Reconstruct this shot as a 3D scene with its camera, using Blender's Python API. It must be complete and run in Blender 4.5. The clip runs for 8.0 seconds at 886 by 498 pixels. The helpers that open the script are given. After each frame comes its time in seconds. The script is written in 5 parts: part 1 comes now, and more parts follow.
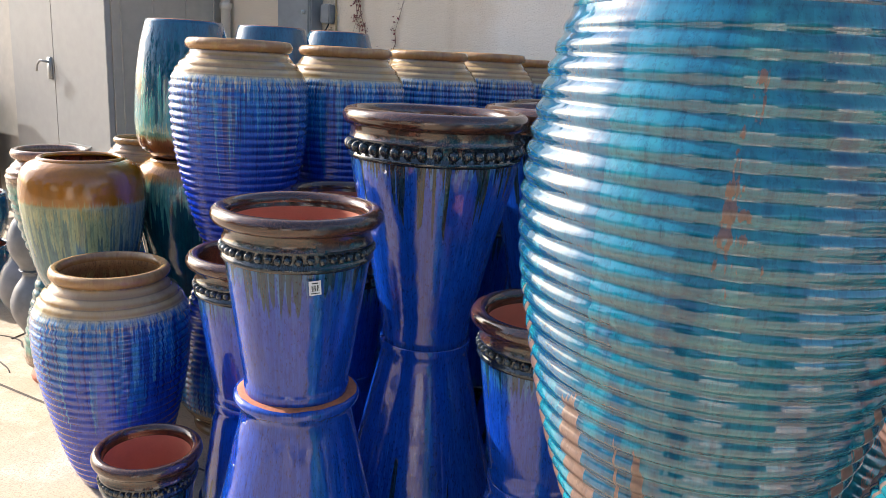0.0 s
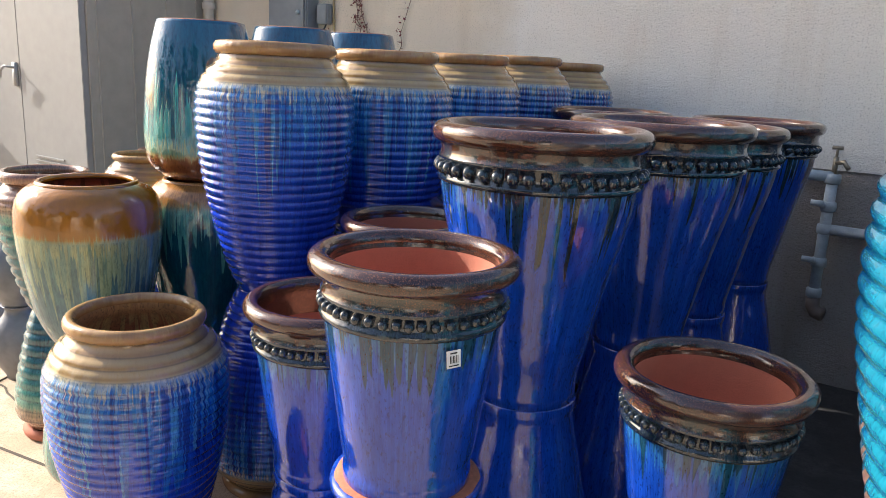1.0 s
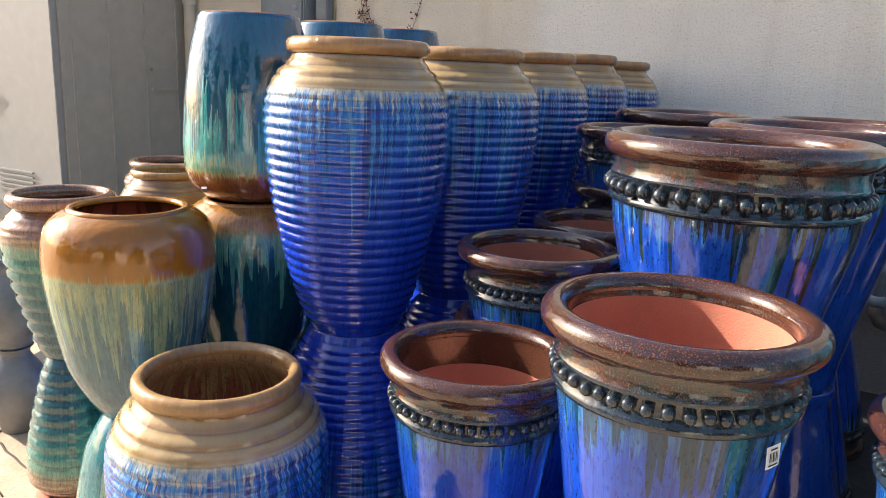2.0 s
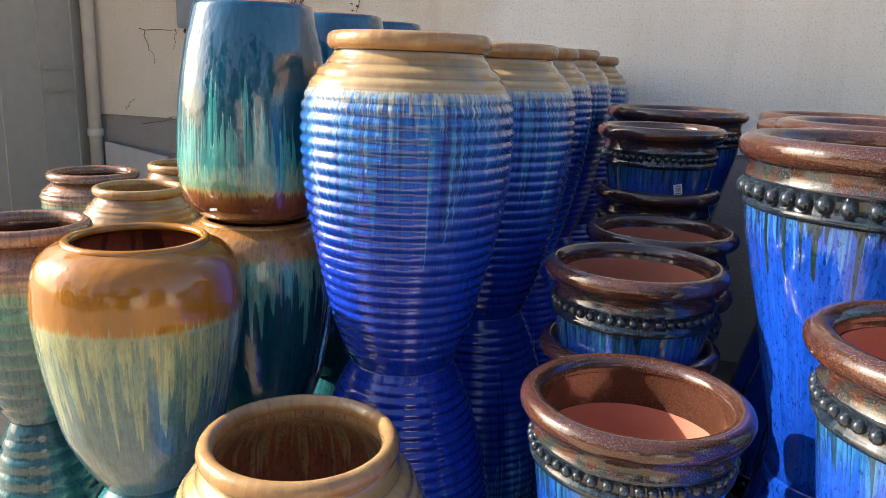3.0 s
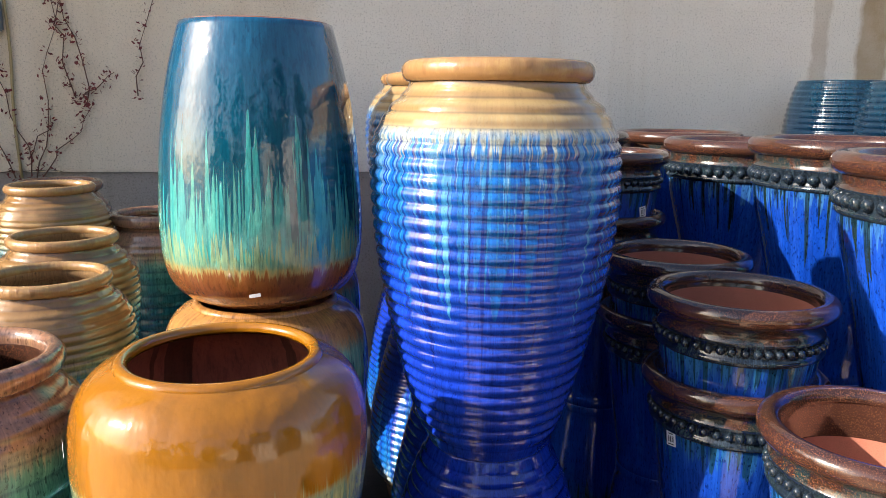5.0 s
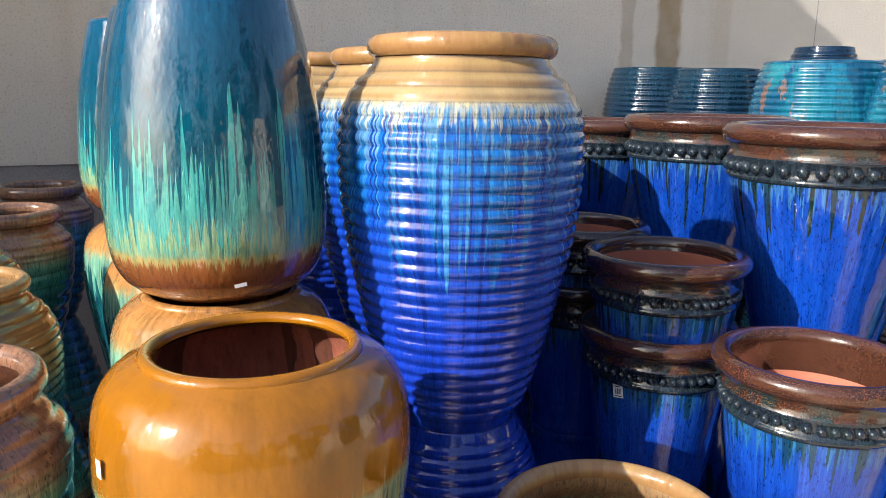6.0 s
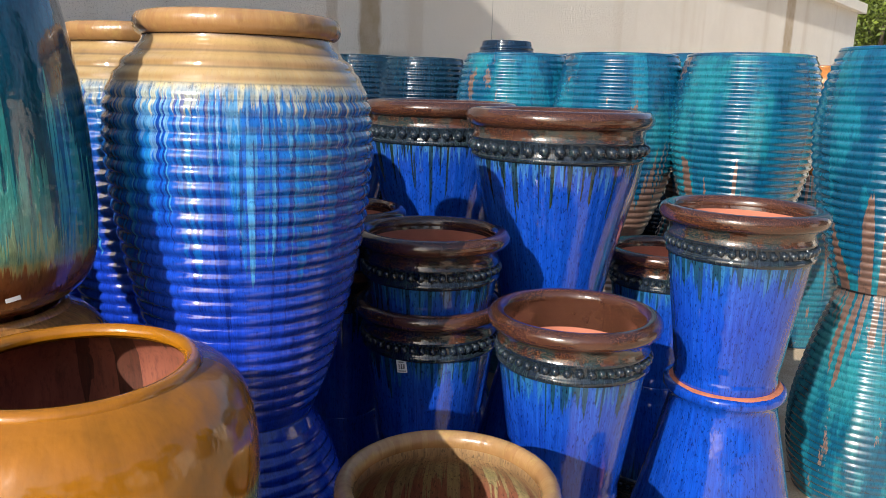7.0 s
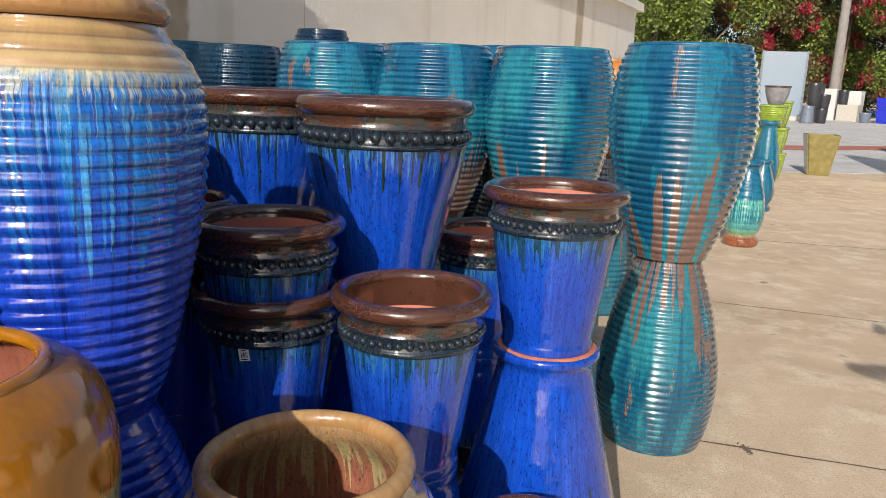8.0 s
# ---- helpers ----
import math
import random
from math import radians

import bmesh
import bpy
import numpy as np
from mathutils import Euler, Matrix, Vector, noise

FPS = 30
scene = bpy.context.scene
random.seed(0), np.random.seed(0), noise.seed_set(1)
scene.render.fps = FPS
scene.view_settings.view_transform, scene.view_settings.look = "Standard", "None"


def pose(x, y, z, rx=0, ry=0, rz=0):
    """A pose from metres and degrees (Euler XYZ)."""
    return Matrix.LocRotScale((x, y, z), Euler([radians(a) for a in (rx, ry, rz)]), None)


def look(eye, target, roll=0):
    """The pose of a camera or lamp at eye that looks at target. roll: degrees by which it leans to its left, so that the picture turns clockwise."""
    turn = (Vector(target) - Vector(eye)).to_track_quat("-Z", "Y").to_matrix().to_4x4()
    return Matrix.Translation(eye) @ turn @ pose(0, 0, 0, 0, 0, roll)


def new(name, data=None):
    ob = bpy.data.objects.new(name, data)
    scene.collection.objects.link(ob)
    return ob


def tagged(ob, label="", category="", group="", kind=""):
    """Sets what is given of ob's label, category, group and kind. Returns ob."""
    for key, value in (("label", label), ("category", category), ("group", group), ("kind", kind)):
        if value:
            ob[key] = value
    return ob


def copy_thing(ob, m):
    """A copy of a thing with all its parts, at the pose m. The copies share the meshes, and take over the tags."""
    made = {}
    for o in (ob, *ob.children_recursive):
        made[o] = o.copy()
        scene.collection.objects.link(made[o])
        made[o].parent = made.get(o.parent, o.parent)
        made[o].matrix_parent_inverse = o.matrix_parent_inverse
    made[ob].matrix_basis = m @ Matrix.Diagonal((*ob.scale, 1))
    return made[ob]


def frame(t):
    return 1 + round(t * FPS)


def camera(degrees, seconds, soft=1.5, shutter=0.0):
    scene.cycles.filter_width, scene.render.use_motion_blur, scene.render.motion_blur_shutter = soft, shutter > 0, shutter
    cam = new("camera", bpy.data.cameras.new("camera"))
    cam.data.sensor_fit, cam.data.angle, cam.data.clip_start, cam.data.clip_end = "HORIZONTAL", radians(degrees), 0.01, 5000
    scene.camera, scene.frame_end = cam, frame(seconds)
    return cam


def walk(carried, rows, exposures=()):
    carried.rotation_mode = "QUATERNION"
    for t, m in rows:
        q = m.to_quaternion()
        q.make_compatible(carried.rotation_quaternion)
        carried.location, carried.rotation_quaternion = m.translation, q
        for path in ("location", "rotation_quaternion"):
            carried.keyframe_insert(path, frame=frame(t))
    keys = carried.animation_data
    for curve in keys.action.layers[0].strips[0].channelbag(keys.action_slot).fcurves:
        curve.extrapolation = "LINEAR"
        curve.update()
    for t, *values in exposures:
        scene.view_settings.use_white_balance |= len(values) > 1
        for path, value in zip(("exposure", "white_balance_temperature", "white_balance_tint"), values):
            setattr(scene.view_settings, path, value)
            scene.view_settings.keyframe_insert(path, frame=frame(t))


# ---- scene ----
# ---------------------------------------------------------------- camera
cam = camera(61.2, 8.0, soft=0.6)
PATH = [
    (0, 0.0000, -0.0000, 1.5299, 76.2829, -3.1811, 0.0001),
    (0.5, -0.2023, 0.1727, 1.5455, 76.4375, -3.0354, -1.8263),
    (1, -0.3834, 0.3839, 1.5251, 76.5431, -2.8003, -3.4609),
    (1.5, -0.6046, 0.5943, 1.5111, 76.7045, -2.5619, -5.3630),
    (2.1, -0.9052, 0.8336, 1.5088, 76.6116, -2.4155, -8.9416),
    (3.5, -1.4862, 1.3276, 1.4992, 76.9470, -1.7638, -24.7777),
    (4, -1.6547, 1.4986, 1.4977, 77.7314, -1.3581, -31.0177),
    (4.5, -1.8267, 1.7085, 1.5114, 78.4642, -1.0603, -37.8210),
    (6, -2.2399, 2.2474, 1.4689, 78.3074, -0.7080, -62.1528),
    (6.5, -2.2877, 2.3420, 1.4581, 77.9081, -1.2688, -73.3211),
    (7, -2.3012, 2.4653, 1.4596, 77.7919, -1.5934, -86.2522),
    (7.5, -2.3276, 2.5270, 1.4509, 77.3999, -1.5847, -95.3392),
    (8, -2.3669, 2.5230, 1.4548, 77.4681, -2.0667, -100.4622),
]
EXPOSURE = [(0.0, 1.07, 6000, 11), (2.0, 1.2, 6450, 11), (4.5, 1.05, 6350, 10.5), (6.5, 0.44, 6150, 10), (8.0, 0.08, 6250, 11)]
walk(cam, [(t, pose(*row)) for t, *row in PATH], EXPOSURE)

# ---------------------------------------------------------------- daylight
SUN_AZ, SUN_EL = radians(151.3), radians(27.5)
world = bpy.data.worlds.new("sky")
scene.world = world
world.use_nodes = True
wn = world.node_tree.nodes
sky = wn.new("ShaderNodeTexSky")
sky.sky_type, sky.sun_disc = "NISHITA", False
sky.dust_density = 2.5
sky.sun_elevation, sky.sun_rotation = SUN_EL, math.pi / 2 - SUN_AZ
world.node_tree.links.new(sky.outputs[0], wn["Background"].inputs[0])
wn["Background"].inputs[1].default_value = 0.13
lamp = bpy.data.lights.new("sun", "SUN")
lamp.energy, lamp.angle, lamp.color = 4.85, radians(0.5), (1.0, 0.93, 0.83)
sun = new("sun", lamp)
to_sun = Vector((math.cos(SUN_AZ) * math.cos(SUN_EL), math.sin(SUN_AZ) * math.cos(SUN_EL), math.sin(SUN_EL)))
sun.matrix_world = look(to_sun * 30, (0, 0, 0))

# ---------------------------------------------------------------- materials
class Nodes:
    """A small helper that strings shader nodes together."""

    def __init__(self, name):
        self.mat = bpy.data.materials.new(name)
        self.mat.use_nodes = True
        self.t = self.mat.node_tree
        self.bsdf = self.t.nodes["Principled BSDF"]
        self.co = self.t.nodes.new("ShaderNodeTexCoord").outputs["Object"]
        self.rnd = self.t.nodes.new("ShaderNodeObjectInfo").outputs["Random"]

    def put(self, node, key, value):
        if hasattr(value, "is_linked"):
            self.t.links.new(value, node.inputs[key])
        else:
            node.inputs[key].default_value = value

    def math(self, op, a, b=0.0, clamp=False):
        n = self.t.nodes.new("ShaderNodeMath")
        n.operation, n.use_clamp = op, clamp
        self.put(n, 0, a)
        self.put(n, 1, b)
        return n.outputs[0]

    def shift(self, vec, scale, amount=30.0):
        """vec * scale, moved by a different amount for each object."""
        m = self.t.nodes.new("ShaderNodeVectorMath")
        m.operation = "MULTIPLY"
        self.put(m, 0, vec)
        self.put(m, 1, scale)
        a = self.t.nodes.new("ShaderNodeVectorMath")
        a.operation = "ADD"
        self.put(a, 0, m.outputs[0])
        c = self.t.nodes.new("ShaderNodeCombineXYZ")
        off = self.math("MULTIPLY", self.rnd, amount)
        for k in range(3):
            self.put(c, k, off)
        self.put(a, 1, c.outputs[0])
        return a.outputs[0]

    def noise(self, vec, scale, detail=3.0, rough=0.55):
        n = self.t.nodes.new("ShaderNodeTexNoise")
        self.put(n, "Vector", vec)
        self.put(n, "Scale", scale)
        self.put(n, "Detail", detail)
        self.put(n, "Roughness", rough)
        return n.outputs["Fac"]

    def ramp(self, fac, stops, mode="LINEAR"):
        n = self.t.nodes.new("ShaderNodeValToRGB")
        self.put(n, 0, fac)
        e = n.color_ramp.elements
        n.color_ramp.interpolation = mode
        while len(e) < len(stops):
            e.new(0.5)
        for el, (p, c) in zip(e, stops):
            el.position = p
            el.color = (*c, 1) if isinstance(c, tuple) else (c, c, c, 1)
        return n.outputs["Color"]

    def mix(self, fac, a, b, mode="MIX"):
        n = self.t.nodes.new("ShaderNodeMix")
        n.data_type, n.blend_type = "RGBA", mode
        self.put(n, 0, fac)
        for k, v in ((6, a), (7, b)):
            self.put(n, k, (*v, 1) if isinstance(v, tuple) else v)
        return n.outputs[2]

    def bump(self, height, strength, distance=0.002, normal=None):
        n = self.t.nodes.new("ShaderNodeBump")
        self.put(n, "Height", height)
        self.put(n, "Strength", strength)
        self.put(n, "Distance", distance)
        if normal is not None:
            self.put(n, "Normal", normal)
        return n.outputs["Normal"]

    def z(self):
        n = self.t.nodes.new("ShaderNodeSeparateXYZ")
        self.put(n, 0, self.co)
        return n.outputs[2]

    def done(self, colour, rough, normal=None, **more):
        self.put(self.bsdf, "Base Color", colour)
        self.put(self.bsdf, "Roughness", rough)
        if normal is not None:
            self.put(self.bsdf, "Normal", normal)
        for k, v in more.items():
            self.put(self.bsdf, k.replace("_", " "), v)
        return self.mat


def glaze(name, height, stops, fringe=0.02, runs=(), rough=0.1, rib=0.0, valley=0.45, patches=None, streak=0.3, bands=None, speck=0.6, still=9.0, mottle=0.4, coat=0.6, flames=None, pools=None, fine_bump=0.16, wave_bump=0.5, ior=1.55):
    """Poured glaze: bands of colour up the pot with a frayed border, and runs that flow down from one level in tongues of uneven length.
    runs: (level, longest run, colour, tongues round the pot, share of the girth, opacity).
    flames: (tallest, colour, tongues round the pot, share) of bare clay licking up from the foot."""
    n = Nodes(name)
    flat = n.t.nodes.new("ShaderNodeVectorMath")
    flat.operation = "MULTIPLY"
    n.put(flat, 0, n.co)
    n.put(flat, 1, (1, 1, 0))
    unit = n.t.nodes.new("ShaderNodeVectorMath")
    unit.operation = "NORMALIZE"
    n.put(unit, 0, flat.outputs[0])
    add = n.t.nodes.new("ShaderNodeVectorMath")
    add.operation = "ADD"
    tall = n.t.nodes.new("ShaderNodeVectorMath")
    tall.operation = "MULTIPLY"
    n.put(tall, 0, n.co)
    n.put(tall, 1, (0, 0, 0.22))
    n.put(add, 0, unit.outputs[0])
    n.put(add, 1, tall.outputs[0])
    round_pot = n.shift(add.outputs[0], (1, 1, 1))
    z = n.z()
    fine = n.noise(round_pot, 22, 3, 0.7)
    hair = n.noise(round_pot, 60, 2, 0.6)
    fray = n.math("ADD", n.math("MULTIPLY", n.math("SUBTRACT", fine, 0.5), fringe * 3), n.math("MULTIPLY", n.math("SUBTRACT", hair, 0.5), fringe * 2))
    col = n.ramp(n.math("DIVIDE", n.math("ADD", z, fray), height), stops)
    if bands:
        # throwing rings of the shoulder, rubbed darker and lighter
        wave = n.math("SINE", n.math("MULTIPLY", z, 2 * math.pi / bands[1]))
        fac = n.math("MULTIPLY", n.math("GREATER_THAN", z, bands[0]), n.math("MULTIPLY", n.math("ADD", wave, 1.0), 0.32))
        col = n.mix(fac, col, bands[2])
    relief = None
    waver = n.math("MULTIPLY", n.math("SUBTRACT", n.noise(n.shift(n.co, (1, 1, 0.6)), 55, 2, 0.5), 0.5), 0.035)
    for k, (level, length, tint, count, share, opacity) in enumerate(runs):
        pick = n.math("ADD", n.noise(n.shift(add.outputs[0], (1, 1, 0.35), 17.0 + 9 * k), count, 1.5, 0.5), waver)
        far = n.ramp(n.noise(n.shift(add.outputs[0], (1, 1, 0.0), 41.0 + 7 * k), count * 0.8, 1.0), [(0.30, 0.15), (0.70, 1.0)])
        reach = n.math("MULTIPLY", n.math("POWER", n.math("DIVIDE", n.math("SUBTRACT", pick, 0.64 - 0.30 * share), 0.045, True), 0.4), n.math("MULTIPLY", far, length))
        tip = n.math("SUBTRACT", level, reach)
        inside = n.math("DIVIDE", n.math("SUBTRACT", n.math("ADD", z, n.math("MULTIPLY", fray, 0.3)), tip), 0.007, True)
        below = n.math("DIVIDE", n.math("SUBTRACT", level + 0.012, z), 0.02, True)
        grow = n.math("DIVIDE", reach, 0.02, True)
        fac = n.math("MULTIPLY", n.math("MULTIPLY", inside, below), n.math("MULTIPLY", grow, opacity))
        thin = n.math("MULTIPLY", fac, n.math("ADD", n.math("MULTIPLY", fine, 0.9), 0.5), True)
        col = n.mix(thin, col, tint)
        relief = n.math("ADD", relief, fac) if relief is not None else fac
    if pools:
        # thicker, darker glaze gathered in ragged pools
        spread = n.noise(n.shift(n.co, (1, 1, 0.38), 12.0), 7.5, 4, 0.62)
        col = n.mix(n.math("MULTIPLY", n.ramp(spread, [(0.50, 0.0), (0.56, 1.0)]), n.math("ADD", n.math("MULTIPLY", fine, 0.6), 0.5), True), col, pools[0])
        spread = n.noise(n.shift(n.co, (1, 1, 0.30), 31.0), 5.0, 4, 0.62)
        col = n.mix(n.ramp(spread, [(0.55, 0.0), (0.64, 0.7)]), col, pools[1])
    # lighter and darker runs inside the glaze
    dark = n.ramp(n.math("ADD", n.math("MULTIPLY", fine, 0.55), n.math("MULTIPLY", hair, 0.45)), [(0.34, 1 - streak), (0.5, 1.0), (0.66, 1.0 + streak)])
    col = n.mix(n.math("ADD", n.math("MULTIPLY", n.math("LESS_THAN", z, still), 0.8), 0.2), col, dark, "MULTIPLY")
    blot = n.noise(n.shift(n.co, (1, 1, 0.5)), 8, 4, 0.6)
    col = n.mix(n.ramp(blot, [(0.35, 0.45), (0.5, 0.0)]), col, n.mix(1.0, col, (0.5, 0.55, 0.62), "MULTIPLY"))
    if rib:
        # grooves between ribs darkened in the colour: thicker glaze plus painted shade
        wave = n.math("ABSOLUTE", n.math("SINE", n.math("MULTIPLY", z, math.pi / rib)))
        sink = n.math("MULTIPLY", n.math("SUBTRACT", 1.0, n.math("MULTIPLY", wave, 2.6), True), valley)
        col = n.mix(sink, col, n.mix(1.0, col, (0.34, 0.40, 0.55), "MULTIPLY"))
    rg = n.math("ADD", n.math("MULTIPLY", blot, 0.06), rough - 0.05)
    if patches:
        fac = n.noise(n.shift(n.co, (1, 1, 0.20)), 6.5, 6, 0.7)
        fac = n.math("SUBTRACT", fac, n.math("MULTIPLY", n.math("SUBTRACT", hair, 0.5), 0.10))
        fac = n.ramp(fac, [(patches[1] - 0.008, 0.0), (patches[1] + 0.008, 1.0)])
        col = n.mix(fac, col, n.mix(n.noise(n.co, 60, 3), patches[0], tuple(c * 0.6 for c in patches[0])))
        rg = n.math("ADD", n.math("MULTIPLY", fac, 0.45), rg)
    if flames:
        tall_f, clay, count, share = flames
        pick = n.noise(n.shift(add.outputs[0], (1, 1, 0.5), 23.0), count, 3.0, 0.6)
        far = n.ramp(n.noise(n.shift(add.outputs[0], (1, 1, 0.0), 57.0), count * 0.45, 1.0), [(0.35, 0.2), (0.65, 1.0)])
        top = n.math("MULTIPLY", n.math("POWER", n.math("DIVIDE", n.math("SUBTRACT", pick, 0.62 - 0.24 * share), 0.11, True), 0.7), n.math("MULTIPLY", far, tall_f))
        fac = n.math("DIVIDE", n.math("SUBTRACT", n.math("SUBTRACT", top, 0.02), n.math("ADD", z, n.math("MULTIPLY", fray, 0.25))), 0.006, True)
        col = n.mix(fac, col, n.mix(n.noise(n.co, 60, 3), clay, tuple(c * 0.6 for c in clay)))
        rg = n.math("ADD", n.math("MULTIPLY", fac, 0.35), rg)
    spots = n.noise(n.shift(n.co, (1, 1, 0.35)), 190, 2, 0.6)
    col = n.mix(n.math("MULTIPLY", n.ramp(spots, [(0.34, speck), (0.42, 0.0)]), n.math("ADD", n.math("MULTIPLY", n.math("LESS_THAN", z, still), 0.75), 0.25)), col, n.mix(1.0, col, (0.10, 0.12, 0.16), "MULTIPLY"))
    vein = n.noise(n.shift(n.co, (1, 1, 0.22)), 85, 4, 0.75)
    col = n.mix(n.math("MULTIPLY", n.ramp(vein, [(0.38, 0.55), (0.5, 0.0)]), n.math("LESS_THAN", z, still)), col, n.mix(1.0, col, (0.45, 0.5, 0.6), "MULTIPLY"))
    cloud = n.noise(n.shift(n.co, (1, 1, 0.7)), 26, 5, 0.75)
    col = n.mix(n.ramp(cloud, [(0.52, 0.0), (0.72, mottle)]), col, n.mix(1.0, col, (1.5, 1.9, 1.35), "MULTIPLY"))
    nm = n.bump(n.noise(n.shift(n.co, (1, 1, 0.6)), 15, 2, 0.5), 0.40, 0.010)
    nm = n.bump(n.noise(n.shift(n.co, (1, 1, 0.6)), 42, 2, 0.5), wave_bump, 0.003, nm)
    if rib:
        nm = n.bump(n.noise(n.shift(n.co, (1, 1, 3.2)), 24, 2, 0.5), 0.3, 0.0025, nm)
    if relief is not None:
        nm = n.bump(relief, 0.5, 0.0014, nm)
    nm = n.bump(n.noise(n.shift(n.co, (1, 1, 0.5)), 70, 3, 0.6), fine_bump, 0.002, nm)
    return n.done(col, rg, nm, IOR=ior, Coat_Weight=coat, Coat_Roughness=0.02)


def speckled(name, base, fleck, rough=0.16, second=None):
    """Dark iron glaze of the rims, with bronze flecks."""
    n = Nodes(name)
    big = n.noise(n.shift(n.co, (1, 1, 1)), 7, 4)
    col = n.mix(n.ramp(big, [(0.35, 0.0), (0.7, 0.7)]), base, tuple(min(1, c * 2.0) for c in base))
    if second:
        col = n.mix(n.ramp(n.noise(n.shift(n.co, (1, 1, 0.4)), 22, 4, 0.7), [(0.46, 0.0), (0.54, 0.9)]), col, second)
    dots = n.noise(n.shift(n.co, (1, 1, 1)), 430, 2)
    col = n.mix(n.ramp(dots, [(0.55, 0.0), (0.65, 0.85)]), col, fleck)
    nm = n.bump(n.noise(n.shift(n.co, (1, 1, 0.7)), 34, 4), 0.45, 0.004)
    return n.done(col, n.math("ADD", n.math("MULTIPLY", big, 0.15), rough - 0.05), nm, IOR=1.52, Coat_Weight=0.8, Coat_Roughness=0.05)


def earth(name, base, rough=0.85, scale=1.0, dirt=0.5):
    """Unglazed clay, plaster or concrete with stains at two scales."""
    n = Nodes(name)
    v = n.shift(n.co, (1, 1, 1))
    big, mid, fine = n.noise(v, 2.2 * scale, 5, 0.6), n.noise(v, 14 * scale, 4), n.noise(v, 140 * scale, 3)
    col = n.mix(n.ramp(big, [(0.35, 0.0), (0.7, dirt)]), base, tuple(c * 0.62 for c in base))
    col = n.mix(n.ramp(mid, [(0.4, 0.0), (0.75, dirt * 0.7)]), col, tuple(min(1, c * 1.25) for c in base))
    col = n.mix(n.ramp(fine, [(0.3, 0.35), (0.5, 0.0)]), col, tuple(c * 0.6 for c in base))
    nm = n.bump(fine, 0.3, 0.003)
    return n.done(col, rough, n.bump(mid, 0.2, 0.006, nm))


def plain(name, base, rough=0.5, metal=0.0, vary=0.15):
    n = Nodes(name)
    v = n.noise(n.shift(n.co, (1, 1, 1)), 11, 4)
    col = n.mix(n.ramp(v, [(0.3, 0.0), (0.75, 1.0)]), tuple(c * (1 - vary) for c in base), tuple(min(1, c * (1 + vary)) for c in base))
    return n.done(col, rough, n.bump(n.noise(n.co, 90, 3), 0.08, 0.002), Metallic=metal)


COBALT = (0.007, 0.054, 0.38)
CREAM, STRAW, OCHRE = (0.55, 0.45, 0.25), (0.43, 0.30, 0.135), (0.26, 0.135, 0.05)
CLAY = (0.50, 0.175, 0.105)

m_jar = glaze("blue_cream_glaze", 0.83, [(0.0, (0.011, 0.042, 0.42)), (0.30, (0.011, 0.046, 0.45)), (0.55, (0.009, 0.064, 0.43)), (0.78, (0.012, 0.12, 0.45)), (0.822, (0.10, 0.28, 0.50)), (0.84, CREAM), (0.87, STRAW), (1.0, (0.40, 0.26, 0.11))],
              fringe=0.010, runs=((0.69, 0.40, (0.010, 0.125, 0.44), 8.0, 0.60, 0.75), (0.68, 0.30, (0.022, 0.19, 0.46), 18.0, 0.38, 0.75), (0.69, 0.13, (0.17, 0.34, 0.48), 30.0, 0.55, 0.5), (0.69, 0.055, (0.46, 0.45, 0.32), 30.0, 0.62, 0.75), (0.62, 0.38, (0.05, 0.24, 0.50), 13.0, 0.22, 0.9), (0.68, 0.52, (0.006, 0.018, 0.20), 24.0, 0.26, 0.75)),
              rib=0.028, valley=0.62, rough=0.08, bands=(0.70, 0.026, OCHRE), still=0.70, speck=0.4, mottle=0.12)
m_jar_lip = glaze("ochre_lip_glaze", 0.83, [(0.0, (0.29, 0.15, 0.055)), (0.97, (0.32, 0.17, 0.065)), (1.0, (0.38, 0.22, 0.09))], fringe=0.01, runs=((0.83, 0.05, (0.24, 0.11, 0.045), 6.0, 0.45, 0.35),), rough=0.26, streak=0.05, speck=0.25, coat=0.3, still=0.0)
m_jar_in = glaze("ochre_inner_glaze", 0.83, [(0.0, (0.30, 0.105, 0.065)), (0.82, (0.30, 0.11, 0.065)), (0.90, (0.30, 0.17, 0.08)), (1.0, (0.36, 0.22, 0.10))], fringe=0.03, runs=((0.75, 0.22, (0.40, 0.32, 0.15), 16.0, 0.5, 0.9),), rough=0.4, streak=0.2)
m_pot = glaze("cobalt_glaze", 0.715, [(0.0, COBALT), (0.70, COBALT), (0.79, (0.012, 0.06, 0.32)), (0.82, (0.02, 0.10, 0.20)), (0.86, (0.012, 0.03, 0.04)), (1.0, (0.03, 0.014, 0.010))], fringe=0.03,
              runs=((0.60, 0.55, (0.016, 0.075, 0.44), 9.0, 0.5, 0.5), (0.60, 0.11, (0.05, 0.17, 0.36), 26.0, 0.75, 0.7), (0.60, 0.26, (0.010, 0.026, 0.020), 12.0, 0.30, 0.95), (0.60, 0.07, (0.008, 0.022, 0.028), 24.0, 0.6, 0.9)), rough=0.08, speck=0.65, mottle=0.25)
